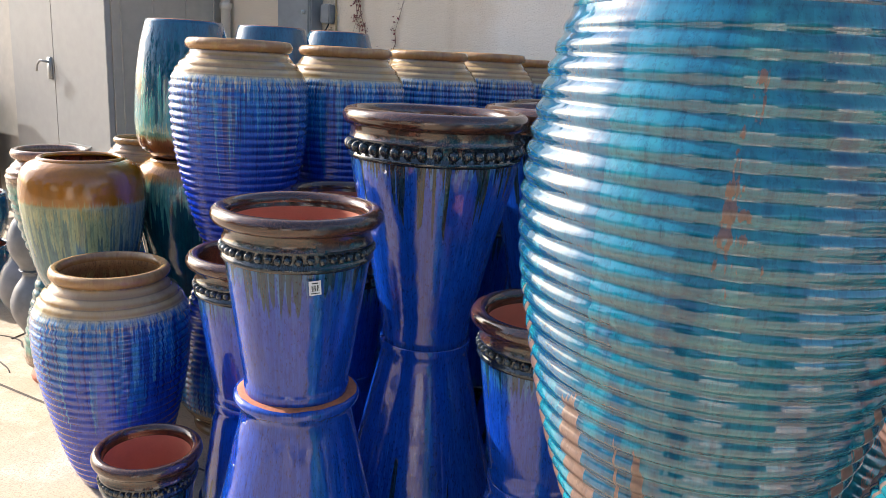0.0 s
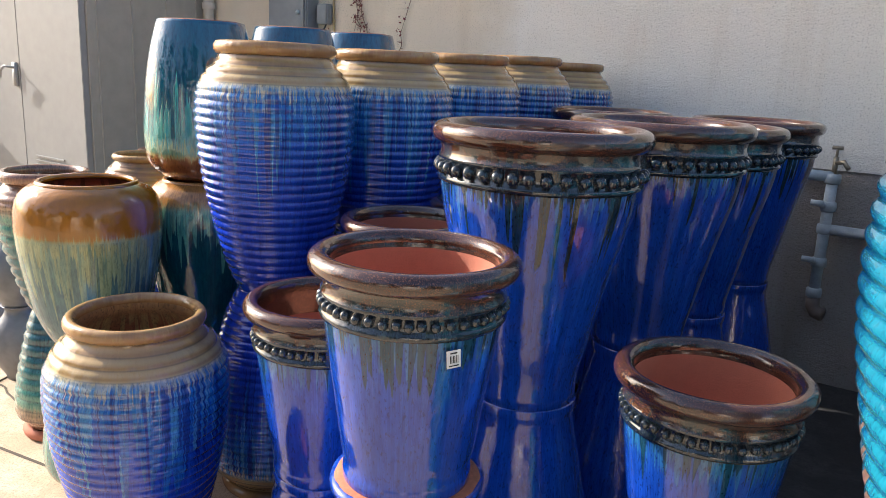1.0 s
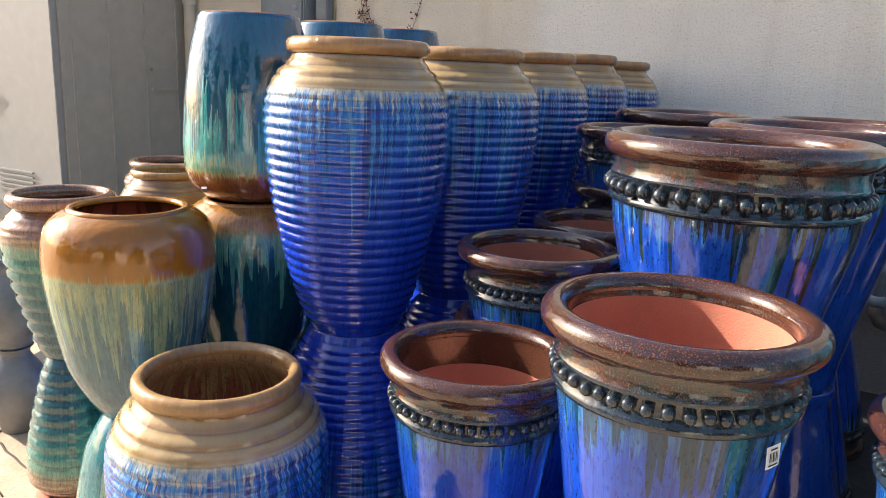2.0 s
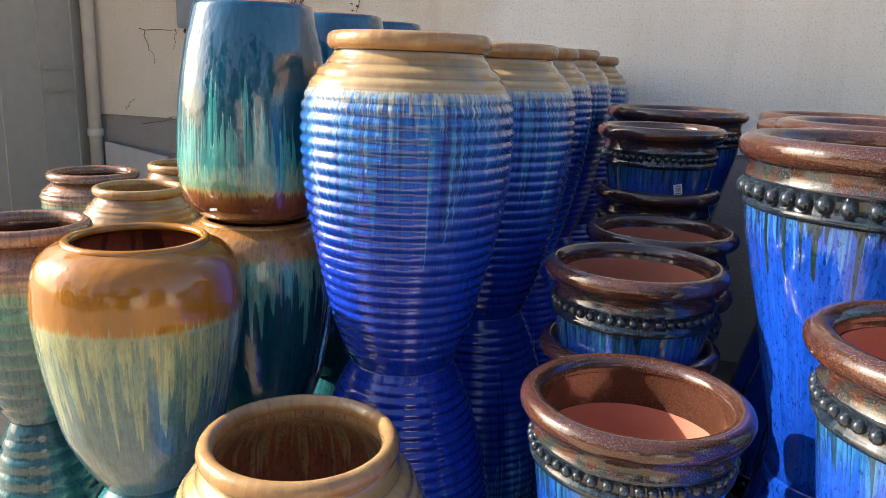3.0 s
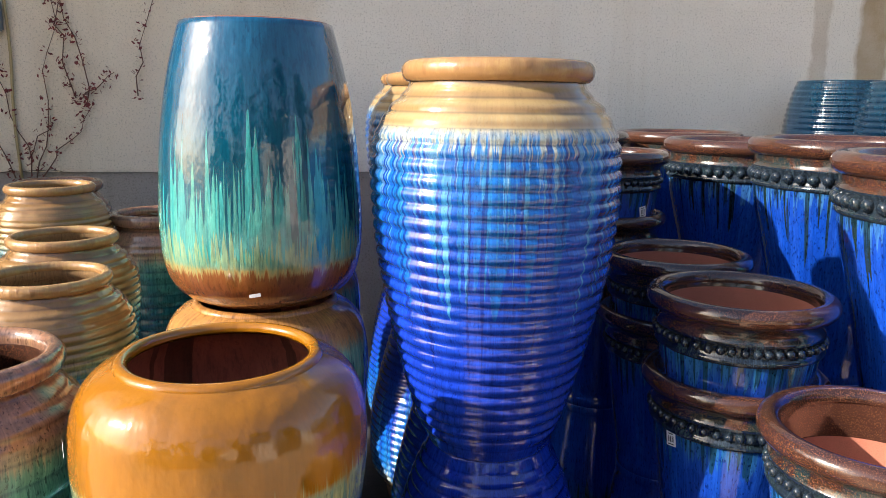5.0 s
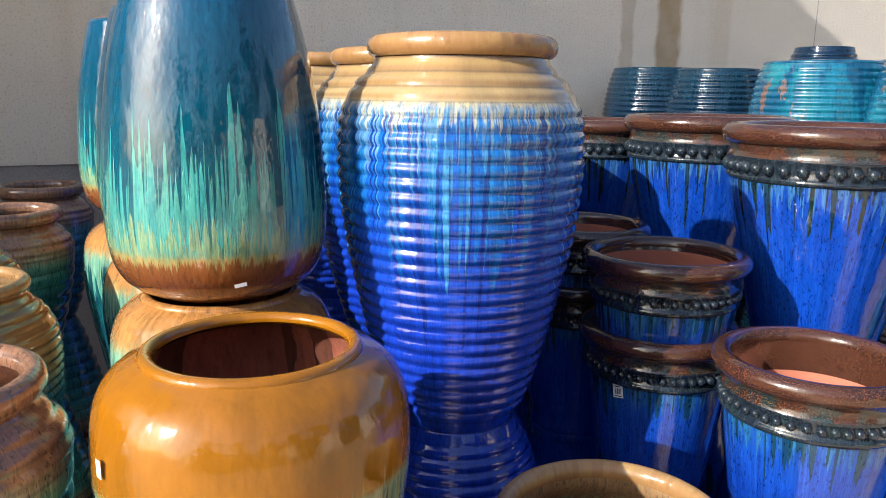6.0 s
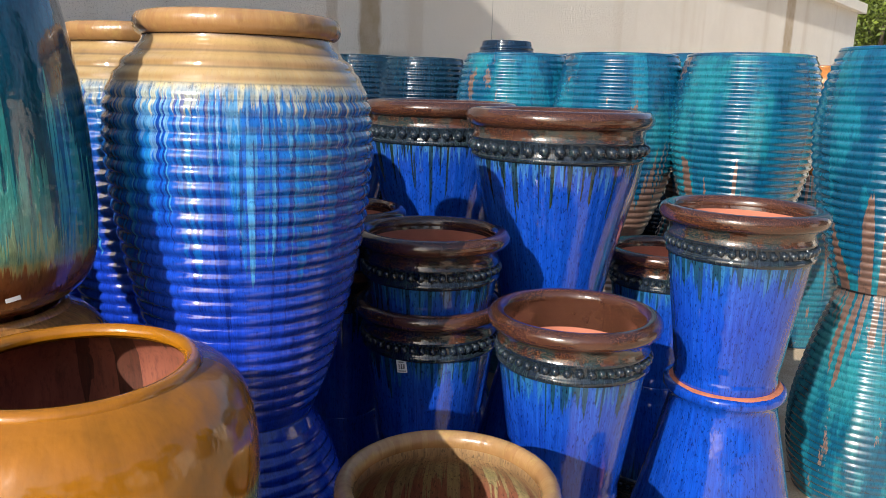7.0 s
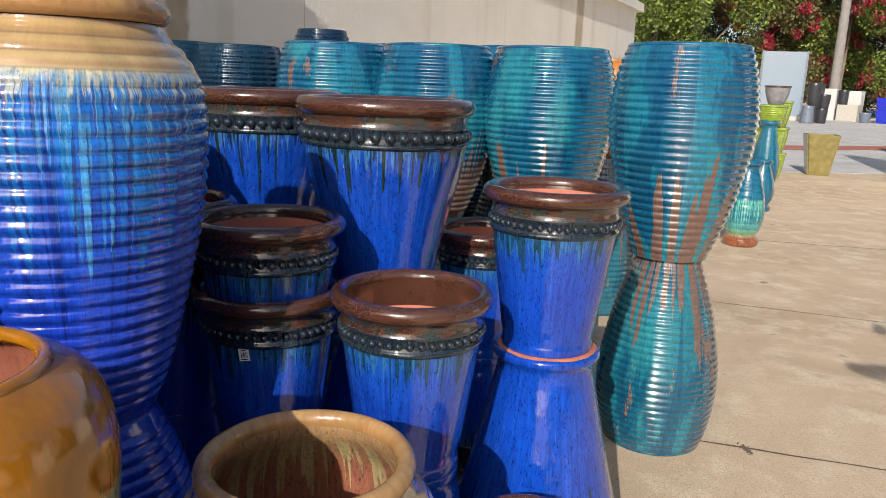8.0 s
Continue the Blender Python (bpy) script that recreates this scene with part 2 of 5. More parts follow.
m_planter = glaze("blue_violet_glaze", 0.48, [(0.0, COBALT), (0.40, (0.008, 0.050, 0.39)), (0.62, (0.010, 0.060, 0.36)), (0.72, (0.016, 0.085, 0.25)), (0.78, (0.016, 0.055, 0.10)), (0.84, (0.02, 0.03, 0.035)), (1.0, (0.05, 0.022, 0.014))], fringe=0.03,
                  runs=((0.36, 0.34, (0.012, 0.070, 0.42), 8.0, 0.5, 0.5), (0.36, 0.09, (0.03, 0.15, 0.30), 20.0, 0.6, 0.6), (0.36, 0.13, (0.008, 0.040, 0.060), 12.0, 0.40, 0.9)), rough=0.08, mottle=0.25)
m_rim = speckled("brown_rim_glaze", (0.038, 0.015, 0.010), (0.17, 0.07, 0.028), 0.14)
m_neck = speckled("mottled_neck_glaze", (0.035, 0.014, 0.009), (0.17, 0.07, 0.028), 0.14, (0.010, 0.030, 0.032))
m_bead = glaze("dark_bead_glaze", 1.0, [(0.0, (0.016, 0.024, 0.034)), (1.0, (0.016, 0.024, 0.034))], runs=(), rough=0.09, streak=0.5, speck=0.3, mottle=0.9)
m_clay = earth("terracotta", CLAY, 0.85, 2.5, 0.35)
m_chip = earth("chipped_base", (0.26, 0.11, 0.065), 0.9, 9.0, 0.9)
m_foot = earth("raw_clay_ring", (0.50, 0.17, 0.085), 0.9, 9.0, 0.9)
AMBER = (0.325, 0.122, 0.005)
m_red_inner = glaze("red_inner_clay", 0.615, [(0.0, (0.36, 0.12, 0.075)), (0.93, (0.34, 0.11, 0.065)), (0.96, (0.16, 0.06, 0.02)), (1.0, (0.26, 0.09, 0.01))], fringe=0.01, runs=((0.59, 0.30, (0.05, 0.02, 0.012), 7.0, 0.22, 0.8),), rough=0.55, streak=0.1, speck=0.2, mottle=0.1, coat=0.0)
m_brown_green = glaze("amber_green_glaze", 0.615, [(0.0, (0.07, 0.15, 0.16)), (0.45, (0.085, 0.17, 0.165)), (0.66, (0.10, 0.18, 0.15)), (0.705, (0.36, 0.37, 0.17)), (0.725, (0.33, 0.20, 0.04)), (0.75, AMBER), (1.0, AMBER)], fringe=0.032,
                      runs=((0.44, 0.30, (0.23, 0.31, 0.185), 15.0, 0.80, 1.3), (0.44, 0.24, (0.09, 0.19, 0.16), 22.0, 0.40, 0.6), (0.44, 0.10, (0.33, 0.34, 0.15), 20.0, 0.7, 0.7)), rough=0.16, streak=0.25, still=0.44, speck=0.2, mottle=0.06, coat=0.5)
m_brown_teal = glaze("amber_teal_glaze", 0.65, [(0.0, (0.006, 0.060, 0.080)), (0.70, (0.007, 0.068, 0.088)), (0.80, (0.01, 0.075, 0.09)), (0.83, (0.16, 0.34, 0.25)), (0.87, (0.36, 0.30, 0.14)), (0.90, (0.42, 0.21, 0.07)), (1.0, (0.40, 0.18, 0.05))], speck=0.12, coat=0.3, fringe=0.025,
                     runs=((0.55, 0.24, (0.09, 0.32, 0.25), 13.0, 0.62, 0.95), (0.56, 0.12, (0.20, 0.40, 0.28), 24.0, 0.7, 0.8)), rough=0.12)
m_teal_drip = glaze("teal_drip_glaze", 0.58, [(0.0, (0.004, 0.075, 0.16)), (0.3, (0.003, 0.066, 0.125)), (0.66, (0.004, 0.085, 0.125)), (0.77, (0.015, 0.14, 0.15)), (0.815, (0.28, 0.36, 0.17)), (0.84, (0.40, 0.31, 0.11)), (0.855, (0.25, 0.095, 0.03)), (0.9, (0.20, 0.065, 0.022)), (1.0, (0.20, 0.065, 0.022))], fringe=0.022,
                    runs=((0.47, 0.30, (0.045, 0.33, 0.32), 21.0, 0.60, 0.95), (0.47, 0.20, (0.08, 0.36, 0.30), 27.0, 0.65, 0.75), (0.47, 0.07, (0.26, 0.38, 0.19), 34.0, 0.7, 0.85)), rough=0.06, streak=0.18, speck=0.12, mottle=0.08, coat=0.8, wave_bump=0.8)
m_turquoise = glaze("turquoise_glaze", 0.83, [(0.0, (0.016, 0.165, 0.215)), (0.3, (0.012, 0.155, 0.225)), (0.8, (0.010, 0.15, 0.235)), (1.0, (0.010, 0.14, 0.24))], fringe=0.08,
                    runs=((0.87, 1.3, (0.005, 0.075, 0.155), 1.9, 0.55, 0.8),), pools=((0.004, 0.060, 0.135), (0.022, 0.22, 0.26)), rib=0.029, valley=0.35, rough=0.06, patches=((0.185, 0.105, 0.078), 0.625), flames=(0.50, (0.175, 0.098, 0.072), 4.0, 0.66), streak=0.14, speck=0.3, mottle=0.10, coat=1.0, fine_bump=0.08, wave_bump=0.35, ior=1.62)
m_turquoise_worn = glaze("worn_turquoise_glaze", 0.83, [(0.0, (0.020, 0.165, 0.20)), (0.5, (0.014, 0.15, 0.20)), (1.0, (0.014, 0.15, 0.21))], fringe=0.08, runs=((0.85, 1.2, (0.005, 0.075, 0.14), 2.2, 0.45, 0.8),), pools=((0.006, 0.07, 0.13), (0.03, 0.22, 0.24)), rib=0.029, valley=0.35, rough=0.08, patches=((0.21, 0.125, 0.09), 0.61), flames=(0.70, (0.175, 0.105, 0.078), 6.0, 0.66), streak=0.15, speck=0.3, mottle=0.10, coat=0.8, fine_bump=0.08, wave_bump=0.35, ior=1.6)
m_midnight = glaze("midnight_glaze", 0.83, [(0.0, (0.005, 0.022, 0.05)), (0.5, (0.004, 0.016, 0.04)), (1.0, (0.006, 0.03, 0.055))], fringe=0.1, rib=0.029, valley=0.7, rough=0.1)
m_sage = glaze("pale_teal_glaze", 0.615, [(0.0, (0.03, 0.16, 0.19)), (0.4, (0.05, 0.21, 0.22)), (0.8, (0.10, 0.26, 0.22)), (1.0, (0.16, 0.30, 0.22))], fringe=0.06, runs=((0.5, 0.4, (0.25, 0.38, 0.25), 6.0, 0.5, 0.85),), rough=0.11)
m_green_rib = glaze("green_rib_glaze", 0.55, [(0.0, (0.03, 0.10, 0.13)), (0.4, (0.025, 0.12, 0.13)), (0.62, (0.06, 0.22, 0.18)), (0.70, (0.14, 0.28, 0.20)), (0.74, (0.34, 0.25, 0.15)), (0.80, (0.33, 0.18, 0.11)), (1.0, (0.30, 0.15, 0.09))], fringe=0.015, rib=0.045, valley=0.6, rough=0.16)
m_lime = glaze("lime_glaze", 0.5, [(0.0, (0.22, 0.31, 0.03)), (1.0, (0.26, 0.36, 0.04))], fringe=0.05, rib=0.05, valley=0.3, rough=0.2)
m_olive = plain("olive_glaze", (0.20, 0.165, 0.06), 0.2, 0, 0.2)
m_black = plain("black_fibreglass", (0.03, 0.03, 0.035), 0.35, 0, 0.3)
m_grey_pot = plain("grey_glaze", (0.20, 0.20, 0.21), 0.3, 0, 0.25)
m_cobalt_plain = plain("cobalt_plain_glaze", (0.02, 0.03, 0.42), 0.12, 0, 0.3)
m_white = plain("sticker_white", (0.8, 0.8, 0.8), 0.6, 0, 0.05)
m_ink = plain("sticker_ink", (0.03, 0.03, 0.03), 0.7)

# ---------------------------------------------------------------- building helpers
def mesh_of(bm, name, material, smooth=True):
    me = bpy.data.meshes.new(name)
    bm.normal_update()
    bm.to_mesh(me)
    bm.free()
    for p in me.polygons:
        p.use_smooth = smooth
    me.materials.append(material)
    return me


def part(name, bm, material, parent, label="", smooth=True):
    ob = new(name, mesh_of(bm, name, material, smooth))
    ob.parent = parent
    return tagged(ob, label=label)


def thing(name, m, label, category, group="", kind=""):
    ob = new(name)
    ob.empty_display_size = 0.1
    ob.matrix_basis = m
    return tagged(ob, label, category, group, kind)


def lathe(profile, segs=64, wobble=0.0, seed=0.0, closed_top=False, closed_base=False, bm=None):
    """A surface of revolution through (radius, height) pairs from bottom to top, slightly out of round."""
    bm = bm or bmesh.new()
    rings = []
    for r, z in profile:
        ring = []
        for k in range(segs):
            a = 2 * math.pi * k / segs
            w = 1 + wobble * (noise.noise(Vector((math.cos(a) * 1.3 + seed, math.sin(a) * 1.3, z * 3))) + 0.30 * noise.noise(Vector((math.cos(a) * 5 + seed, math.sin(a) * 5, z * 22))))
            ring.append(bm.verts.new((r * w * math.cos(a), r * w * math.sin(a), z)))
        rings.append(ring)
    for lo, hi in zip(rings, rings[1:]):
        for k in range(segs):
            bm.faces.new((lo[k], lo[(k + 1) % segs], hi[(k + 1) % segs], hi[k]))
    if closed_base:
        bm.faces.new(rings[0][::-1])
    if closed_top:
        bm.faces.new(rings[-1])
    return bm


def curve_at(points, z):
    """The radius at height z on a smooth curve through (height, radius) pairs."""
    zs = [p[0] for p in points]
    i = max(1, min(len(zs) - 1, next((k for k, v in enumerate(zs) if v >= z), len(zs) - 1)))
    p0, p1, p2, p3 = (points[max(0, min(len(points) - 1, j))] for j in (i - 2, i - 1, i, i + 1))
    u = (z - p1[0]) / max(1e-6, p2[0] - p1[0])
    u = max(0.0, min(1.0, u))
    d = p2[0] - p1[0]
    m1 = (p2[1] - p0[1]) / max(1e-6, p2[0] - p0[0]) * d
    m2 = (p3[1] - p1[1]) / max(1e-6, p3[0] - p1[0]) * d
    return (2 * u**3 - 3 * u**2 + 1) * p1[1] + (u**3 - 2 * u**2 + u) * m1 + (3 * u**2 - 2 * u**3) * p2[1] + (u**3 - u**2) * m2


def ribbed(points, z0, z1, rib, depth, ribs_from=None, ribs_to=None):
    """A profile from z0 to z1 with rounded throwing ridges."""
    lo, hi = ribs_from if ribs_from is not None else z0, ribs_to if ribs_to is not None else z1
    out, n = [], max(2, int((z1 - z0) / (rib / 6)))
    for k in range(n + 1):
        z = z0 + (z1 - z0) * k / n
        r = curve_at(points, z)
        if lo < z < hi:
            fade = min(1.0, (z - lo) / rib, (hi - z) / rib)
            r += depth * fade * (abs(math.sin(math.pi * z / rib)) - 0.5)
        out.append((r, z))
    return out


def smooth_profile(points, z0, z1, n):
    return [(curve_at(points, z0 + (z1 - z0) * k / n), z0 + (z1 - z0) * k / n) for k in range(n + 1)]


def roll(r, z, w, h, n=12, start=-90, end=270):
    """A rounded lip of half width w and half height h round (r, z)."""
    return [(r + w * math.cos(radians(start + (end - start) * k / n)), z + h * math.sin(radians(start + (end - start) * k / n))) for k in range(n + 1)]


def box(bm, x0, y0, z0, x1, y1, z1, bevel=0.0):
    vs = [bm.verts.new(p) for p in ((x0, y0, z0), (x1, y0, z0), (x1, y1, z0), (x0, y1, z0), (x0, y0, z1), (x1, y0, z1), (x1, y1, z1), (x0, y1, z1))]
    fs = [bm.faces.new([vs[i] for i in q]) for q in ((0, 3, 2, 1), (4, 5, 6, 7), (0, 1, 5, 4), (1, 2, 6, 5), (2, 3, 7, 6), (3, 0, 4, 7))]
    if bevel:
        bmesh.ops.bevel(bm, geom=list({e for f in fs for e in f.edges}), offset=bevel, segments=2, affect="EDGES")
    return bm


def tube(bm, pts, r0, r1=None, segs=8, cap=True):
    """A tapering tube along a line of points."""
    r1 = r0 if r1 is None else r1
    pts = [Vector(p) for p in pts]
    rings = []
    for i, p in enumerate(pts):
        d = (pts[min(i + 1, len(pts) - 1)] - pts[max(i - 1, 0)]).normalized()
        s = d.cross(Vector((0, 0, 1)) if abs(d.z) < 0.95 else Vector((1, 0, 0))).normalized()
        u = s.cross(d)
        r = r0 + (r1 - r0) * i / (len(pts) - 1)
        rings.append([bm.verts.new(p + (s * math.cos(2 * math.pi * k / segs) + u * math.sin(2 * math.pi * k / segs)) * r) for k in range(segs)])
    for a, b in zip(rings, rings[1:]):
        for k in range(segs):
            bm.faces.new((a[k], a[(k + 1) % segs], b[(k + 1) % segs], b[k]))
    if cap:
        bm.faces.new(rings[0][::-1])
        bm.faces.new(rings[-1])
    return bm


def ball(r, u=10, v=7):
    bm = bmesh.new()
    bmesh.ops.create_uvsphere(bm, u_segments=u, v_segments=v, radius=r)
    return bm


def again(ob, m):
    """A copy of a thing at exactly the pose and size of m."""
    return copy_thing(ob, m @ Matrix.Diagonal((*(1 / v for v in ob.scale), 1)))

# ---------------------------------------------------------------- ground and building
WD = 4.32  # distance of the wall from the origin
WALL = Matrix(((0.8, 0.6, 0, 0.6 * WD), (-0.6, 0.8, 0, 0.8 * WD), (0, 0, 1, 0), (0, 0, 0, 1)))  # x along the wall, y into it


def slab(name, m, boxes, material, label, category, bevel=0.0):
    bm = bmesh.new()
    for b in boxes:
        box(bm, *b, bevel)
    ob = new(name, mesh_of(bm, name, material, False))
    ob.matrix_basis = m
    return tagged(ob, label, category, kind="structure")


def stucco(name, base, runs, stains=(), newer=None):
    """Sand-floated plaster with grime that has run down it and mended patches."""
    n = Nodes(name)
    v = n.co
    big, mid = n.noise(v, 0.9, 5, 0.6), n.noise(v, 6, 4)
    grain, lump = n.noise(v, 105, 4, 0.7), n.noise(v, 34, 4)
    down = n.noise(n.shift(v, (1, 1, 0.07), 0.0), 2.3, 4, 0.6)
    coat = base
    if newer:
        # a whiter coat of paint from one place on, with a ragged edge
        cut = n.t.nodes.new("ShaderNodeSeparateXYZ")
        n.put(cut, 0, v)
        edge = n.math("ADD", cut.outputs[0], n.math("MULTIPLY", n.math("SUBTRACT", n.noise(v, 3, 4), 0.5), 0.5))
        coat = n.mix(n.math("DIVIDE", n.math("SUBTRACT", edge, newer[0] - 0.15), 0.3, True), base, newer[1])
    col = n.mix(n.ramp(big, [(0.35, 0.0), (0.7, 0.6)]), coat, n.mix(1.0, coat, (0.86, 0.85, 0.83), "MULTIPLY"))
    col = n.mix(n.ramp(mid, [(0.42, 0.0), (0.72, 0.4)]), col, n.mix(1.0, col, (1.06, 1.06, 1.06), "MULTIPLY"))
    col = n.mix(n.ramp(down, [(0.56, 0.0), (0.68, runs)]), col, tuple(c * k for c, k in zip(base, (0.66, 0.58, 0.46))))
    col = n.mix(n.ramp(grain, [(0.36, 0.7), (0.46, 0.0)]), col, n.mix(1.0, col, (0.62, 0.60, 0.58), "MULTIPLY"))
    if stains:
        sep = n.t.nodes.new("ShaderNodeSeparateXYZ")
        n.put(sep, 0, v)
        along = n.math("ADD", sep.outputs[0], n.math("MULTIPLY", n.math("SUBTRACT", n.noise(v, 7, 3), 0.5), 0.08))
        for place, half, deep in stains:
            away = n.math("DIVIDE", n.math("ABSOLUTE", n.math("SUBTRACT", along, place)), half)
            fac = n.math("MULTIPLY", n.math("MULTIPLY", n.math("SUBTRACT", 1.0, away), 3.0, True), n.math("MULTIPLY", n.math("ADD", mid, 0.5), deep))
            col = n.mix(fac, col, tuple(c * k for c, k in zip(base, (0.56, 0.49, 0.38))))
    nm = n.bump(grain, 0.9, 0.008)
    return n.done(col, 0.95, n.bump(lump, 0.6, 0.008, nm))


def concrete(name, base, worn, stain):
    """Old broom-finished concrete: worn pale, stained brown, with exposed sand."""
    n = Nodes(name)
    v = n.co
    big, mid, fine = n.noise(v, 0.7, 9, 0.68), n.noise(v, 3.2, 9, 0.72), n.noise(v, 120, 4, 0.7)
    col = n.mix(n.ramp(big, [(0.38, 0.0), (0.62, 0.9)]), base, stain)
    col = n.mix(n.ramp(mid, [(0.48, 0.0), (0.64, 0.85)]), col, worn)
    col = n.mix(n.ramp(n.noise(v, 13, 8, 0.75), [(0.55, 0.0), (0.68, 0.6)]), col, stain)
    col = n.mix(n.ramp(fine, [(0.36, 0.85), (0.5, 0.0), (0.56, 0.0), (0.7, 0.4)]), col, tuple(c * 0.5 for c in base))
    col = n.mix(n.ramp(n.noise(v, 48, 4, 0.7), [(0.56, 0.0), (0.68, 0.55)]), col, tuple(c * 0.62 for c in base))
    spots = n.noise(v, 7, 2, 0.5)
    col = n.mix(n.ramp(spots, [(0.70, 0.0), (0.74, 0.7)]), col, tuple(c * 0.3 for c in base))
    nm = n.bump(fine, 0.5, 0.004)
    return n.done(col, 0.88, n.bump(mid, 0.35, 0.012, nm))


m_stucco = stucco("cream_stucco", (0.84, 0.73, 0.575), 0.22, ((0.27, 0.11, 0.85), (-0.06, 0.06, 0.45), (9.05, 0.24, 0.8)), (-2.9, (0.93, 0.87, 0.77)))
m_plinth = stucco("grey_plinth", (0.37, 0.33, 0.295), 0.4)
m_concrete = concrete("concrete", (0.60, 0.46, 0.31), (0.71, 0.59, 0.43), (0.45, 0.33, 0.21))
m_doorpaint = plain("white_door_paint", (0.33, 0.325, 0.31), 0.5, 0, 0.05)
m_siding = plain("beige_siding", (0.42, 0.39, 0.335), 0.6, 0, 0.08)
m_box_white = plain("white_display_paint", (0.52, 0.50, 0.47), 0.7, 0, 0.08)
m_spout = plain("cream_spout_paint", (0.58, 0.54, 0.47), 0.5, 0, 0.08)
m_crack = plain("dirt_in_cracks", (0.10, 0.075, 0.055), 0.95)
m_steel = plain("grey_enamel", (0.24, 0.26, 0.27), 0.45, 0, 0.12)
m_pipe = earth("weathered_pipe", (0.42, 0.48, 0.51), 0.5, 3.0, 0.7)
m_brick = earth("red_brick", (0.36, 0.13, 0.085), 0.9, 1.5, 0.5)

bm = bmesh.new()
box(bm, -160, -160, -0.5, 160, 160, 0.0)
ground = tagged(new("ground", mesh_of(bm, "ground", m_concrete, False)), "pale sunlit concrete paving with cracks and joints", "ground", kind="structure")
# ground along the foot of the wall, coloured far darker than the paving
m_dark_ground = concrete("dark_ground", (0.050, 0.047, 0.045), (0.085, 0.08, 0.075), (0.03, 0.028, 0.027))
bm = bmesh.new()
box(bm, -4.6, -2.25, -0.02, 2.3, 0.0, 0.004)
for v in bm.verts:
    v.co.x += 0.9 * (v.co.y + 2.25) * (-0.4 if v.co.x < 0 else 0.1)
strip_ground = new("ground_strip", mesh_of(bm, "ground_strip", m_dark_ground, False))
strip_ground.matrix_basis = WALL
tagged(strip_ground, "dark strip of ground along the foot of the wall", "ground", kind="structure")
m_apron = concrete("grey_concrete", (0.58, 0.55, 0.50), (0.70, 0.67, 0.62), (0.40, 0.37, 0.33))
bm = bmesh.new()
box(bm, 10.6, -70.0, -0.02, 80.0, -4.6, 0.004)
tagged(new("ground_apron", mesh_of(bm, "ground_apron", m_apron, False)), "paler grey concrete apron at the far end", "ground", kind="structure")
# s runs along the wall: the corner with the wing at -5.65, the far end at 13.1
slab("wall_north", WALL, [(-5.65, 0.0, 1.13, 13.1, 0.3, 3.05)], m_stucco, "cream stucco wall of the building, stained and cracked", "wall")
slab("wall_plinth", WALL, [(-5.65, 0.012, 0.0, 13.1, 0.3, 1.13)], m_plinth, "grey painted plinth of the stucco wall", "wall")
slab("wall_return", WALL, [(12.8, 0.3, 0.0, 13.1, 6.0, 3.05)], m_stucco, "cream stucco end wall of the building", "wall")
slab("roof_edge", WALL, [(-5.6, -0.12, 3.05, 13.25, 6.0, 3.22)], m_stucco, "pale flat roof edge along the stucco wall", "roof")
for nm, b in (("wall_wing", (-5.95, -1.05, 0.0, -5.65, 0.3, 5.66)), ("wall_wing_2", (-9.2, -1.05, 2.45, -5.95, -0.85, 5.66)), ("wall_wing_3", (-9.2, -1.05, 0.0, -7.27, -0.85, 2.45))):
    slab(nm, WALL, [b], m_siding, "beige panelled side wall of the neighbouring wing", "wall")
for s in (-0.98, -0.70, -0.40, -0.12):
    slab("trim", WALL, [(-5.652, s, 0.0, -5.640, s + 0.012, 5.66)], m_siding, "narrow batten on the beige side wall", "trim")
for z in (1.28, 1.42):
    slab("trim", WALL, [(-5.652, -0.36, z, -5.625, -0.13, z + 0.022)], m_siding, "short batten on the beige side wall", "trim")

# unseen roof, added so that its overhang shapes the shadow on the wall
slab("roof_wing", WALL, [(-9.4, -1.28, 5.66, -5.60, 6.0, 5.81)], m_siding, "added unseen flat roof of the wing, overhang shading the wall", "roof")

door = thing("door_1", WALL, "white metal double door with louvre and lever handle", "door", kind="structure")
bm = bmesh.new()
box(bm, -6.505, -1.09, 0.02, -5.715, -1.03, 2.43, 0.006)
leaf = part("leaf", bm, m_doorpaint, door, smooth=False)
bm = bmesh.new()
box(bm, -7.26, -1.085, 0.02, -6.515, -1.03, 2.43, 0.006)
part("leaf", bm, m_doorpaint, door, smooth=False)
bm = bmesh.new()
box(bm, -5.71, -1.10, 0.0, -5.665, -1.052, 2.47, 0.004)
part("frame", bm, m_doorpaint, door, smooth=False)
for k in range(5):
    bm = bmesh.new()
    box(bm, -6.36, -1.102, 0.58 + 0.034 * k, -5.97, -1.089, 0.593 + 0.034 * k, 0.002)
    part("louvre", bm, m_doorpaint, door, smooth=False)
bm = bmesh.new()
box(bm, -6.60, -1.105, 1.24, -6.54, -1.084, 1.42, 0.004)
tube(bm, [(-6.57, -1.10, 1.38), (-6.57, -1.14, 1.385), (-6.63, -1.145, 1.39), (-6.68, -1.145, 1.36), (-6.70, -1.145, 1.30)], 0.009)
part("handle", bm, m_doorpaint, door, "grey lever handle")

# unseen plain walls added to close the yard and mirror in the glazes
slab("wall_south", pose(0, 0, 0), [(-9.0, -8.3, 0, -5.6, -8.0, 3.4), (-2.6, -8.3, 0, 0.2, -8.0, 3.4), (5.2, -8.3, 0, 9.0, -8.0, 3.4)], m_stucco, "unseen plain cream wall pieces, added for reflections in the glazes", "wall")
slab("wall_back", pose(0, 0, 0), [(-12.0, -11.6, 0, 12.0, -11.3, 3.0)], earth("dark_wall", (0.10, 0.09, 0.08), 0.9), "unseen plain dark wall, added behind the gaps for reflections", "wall")
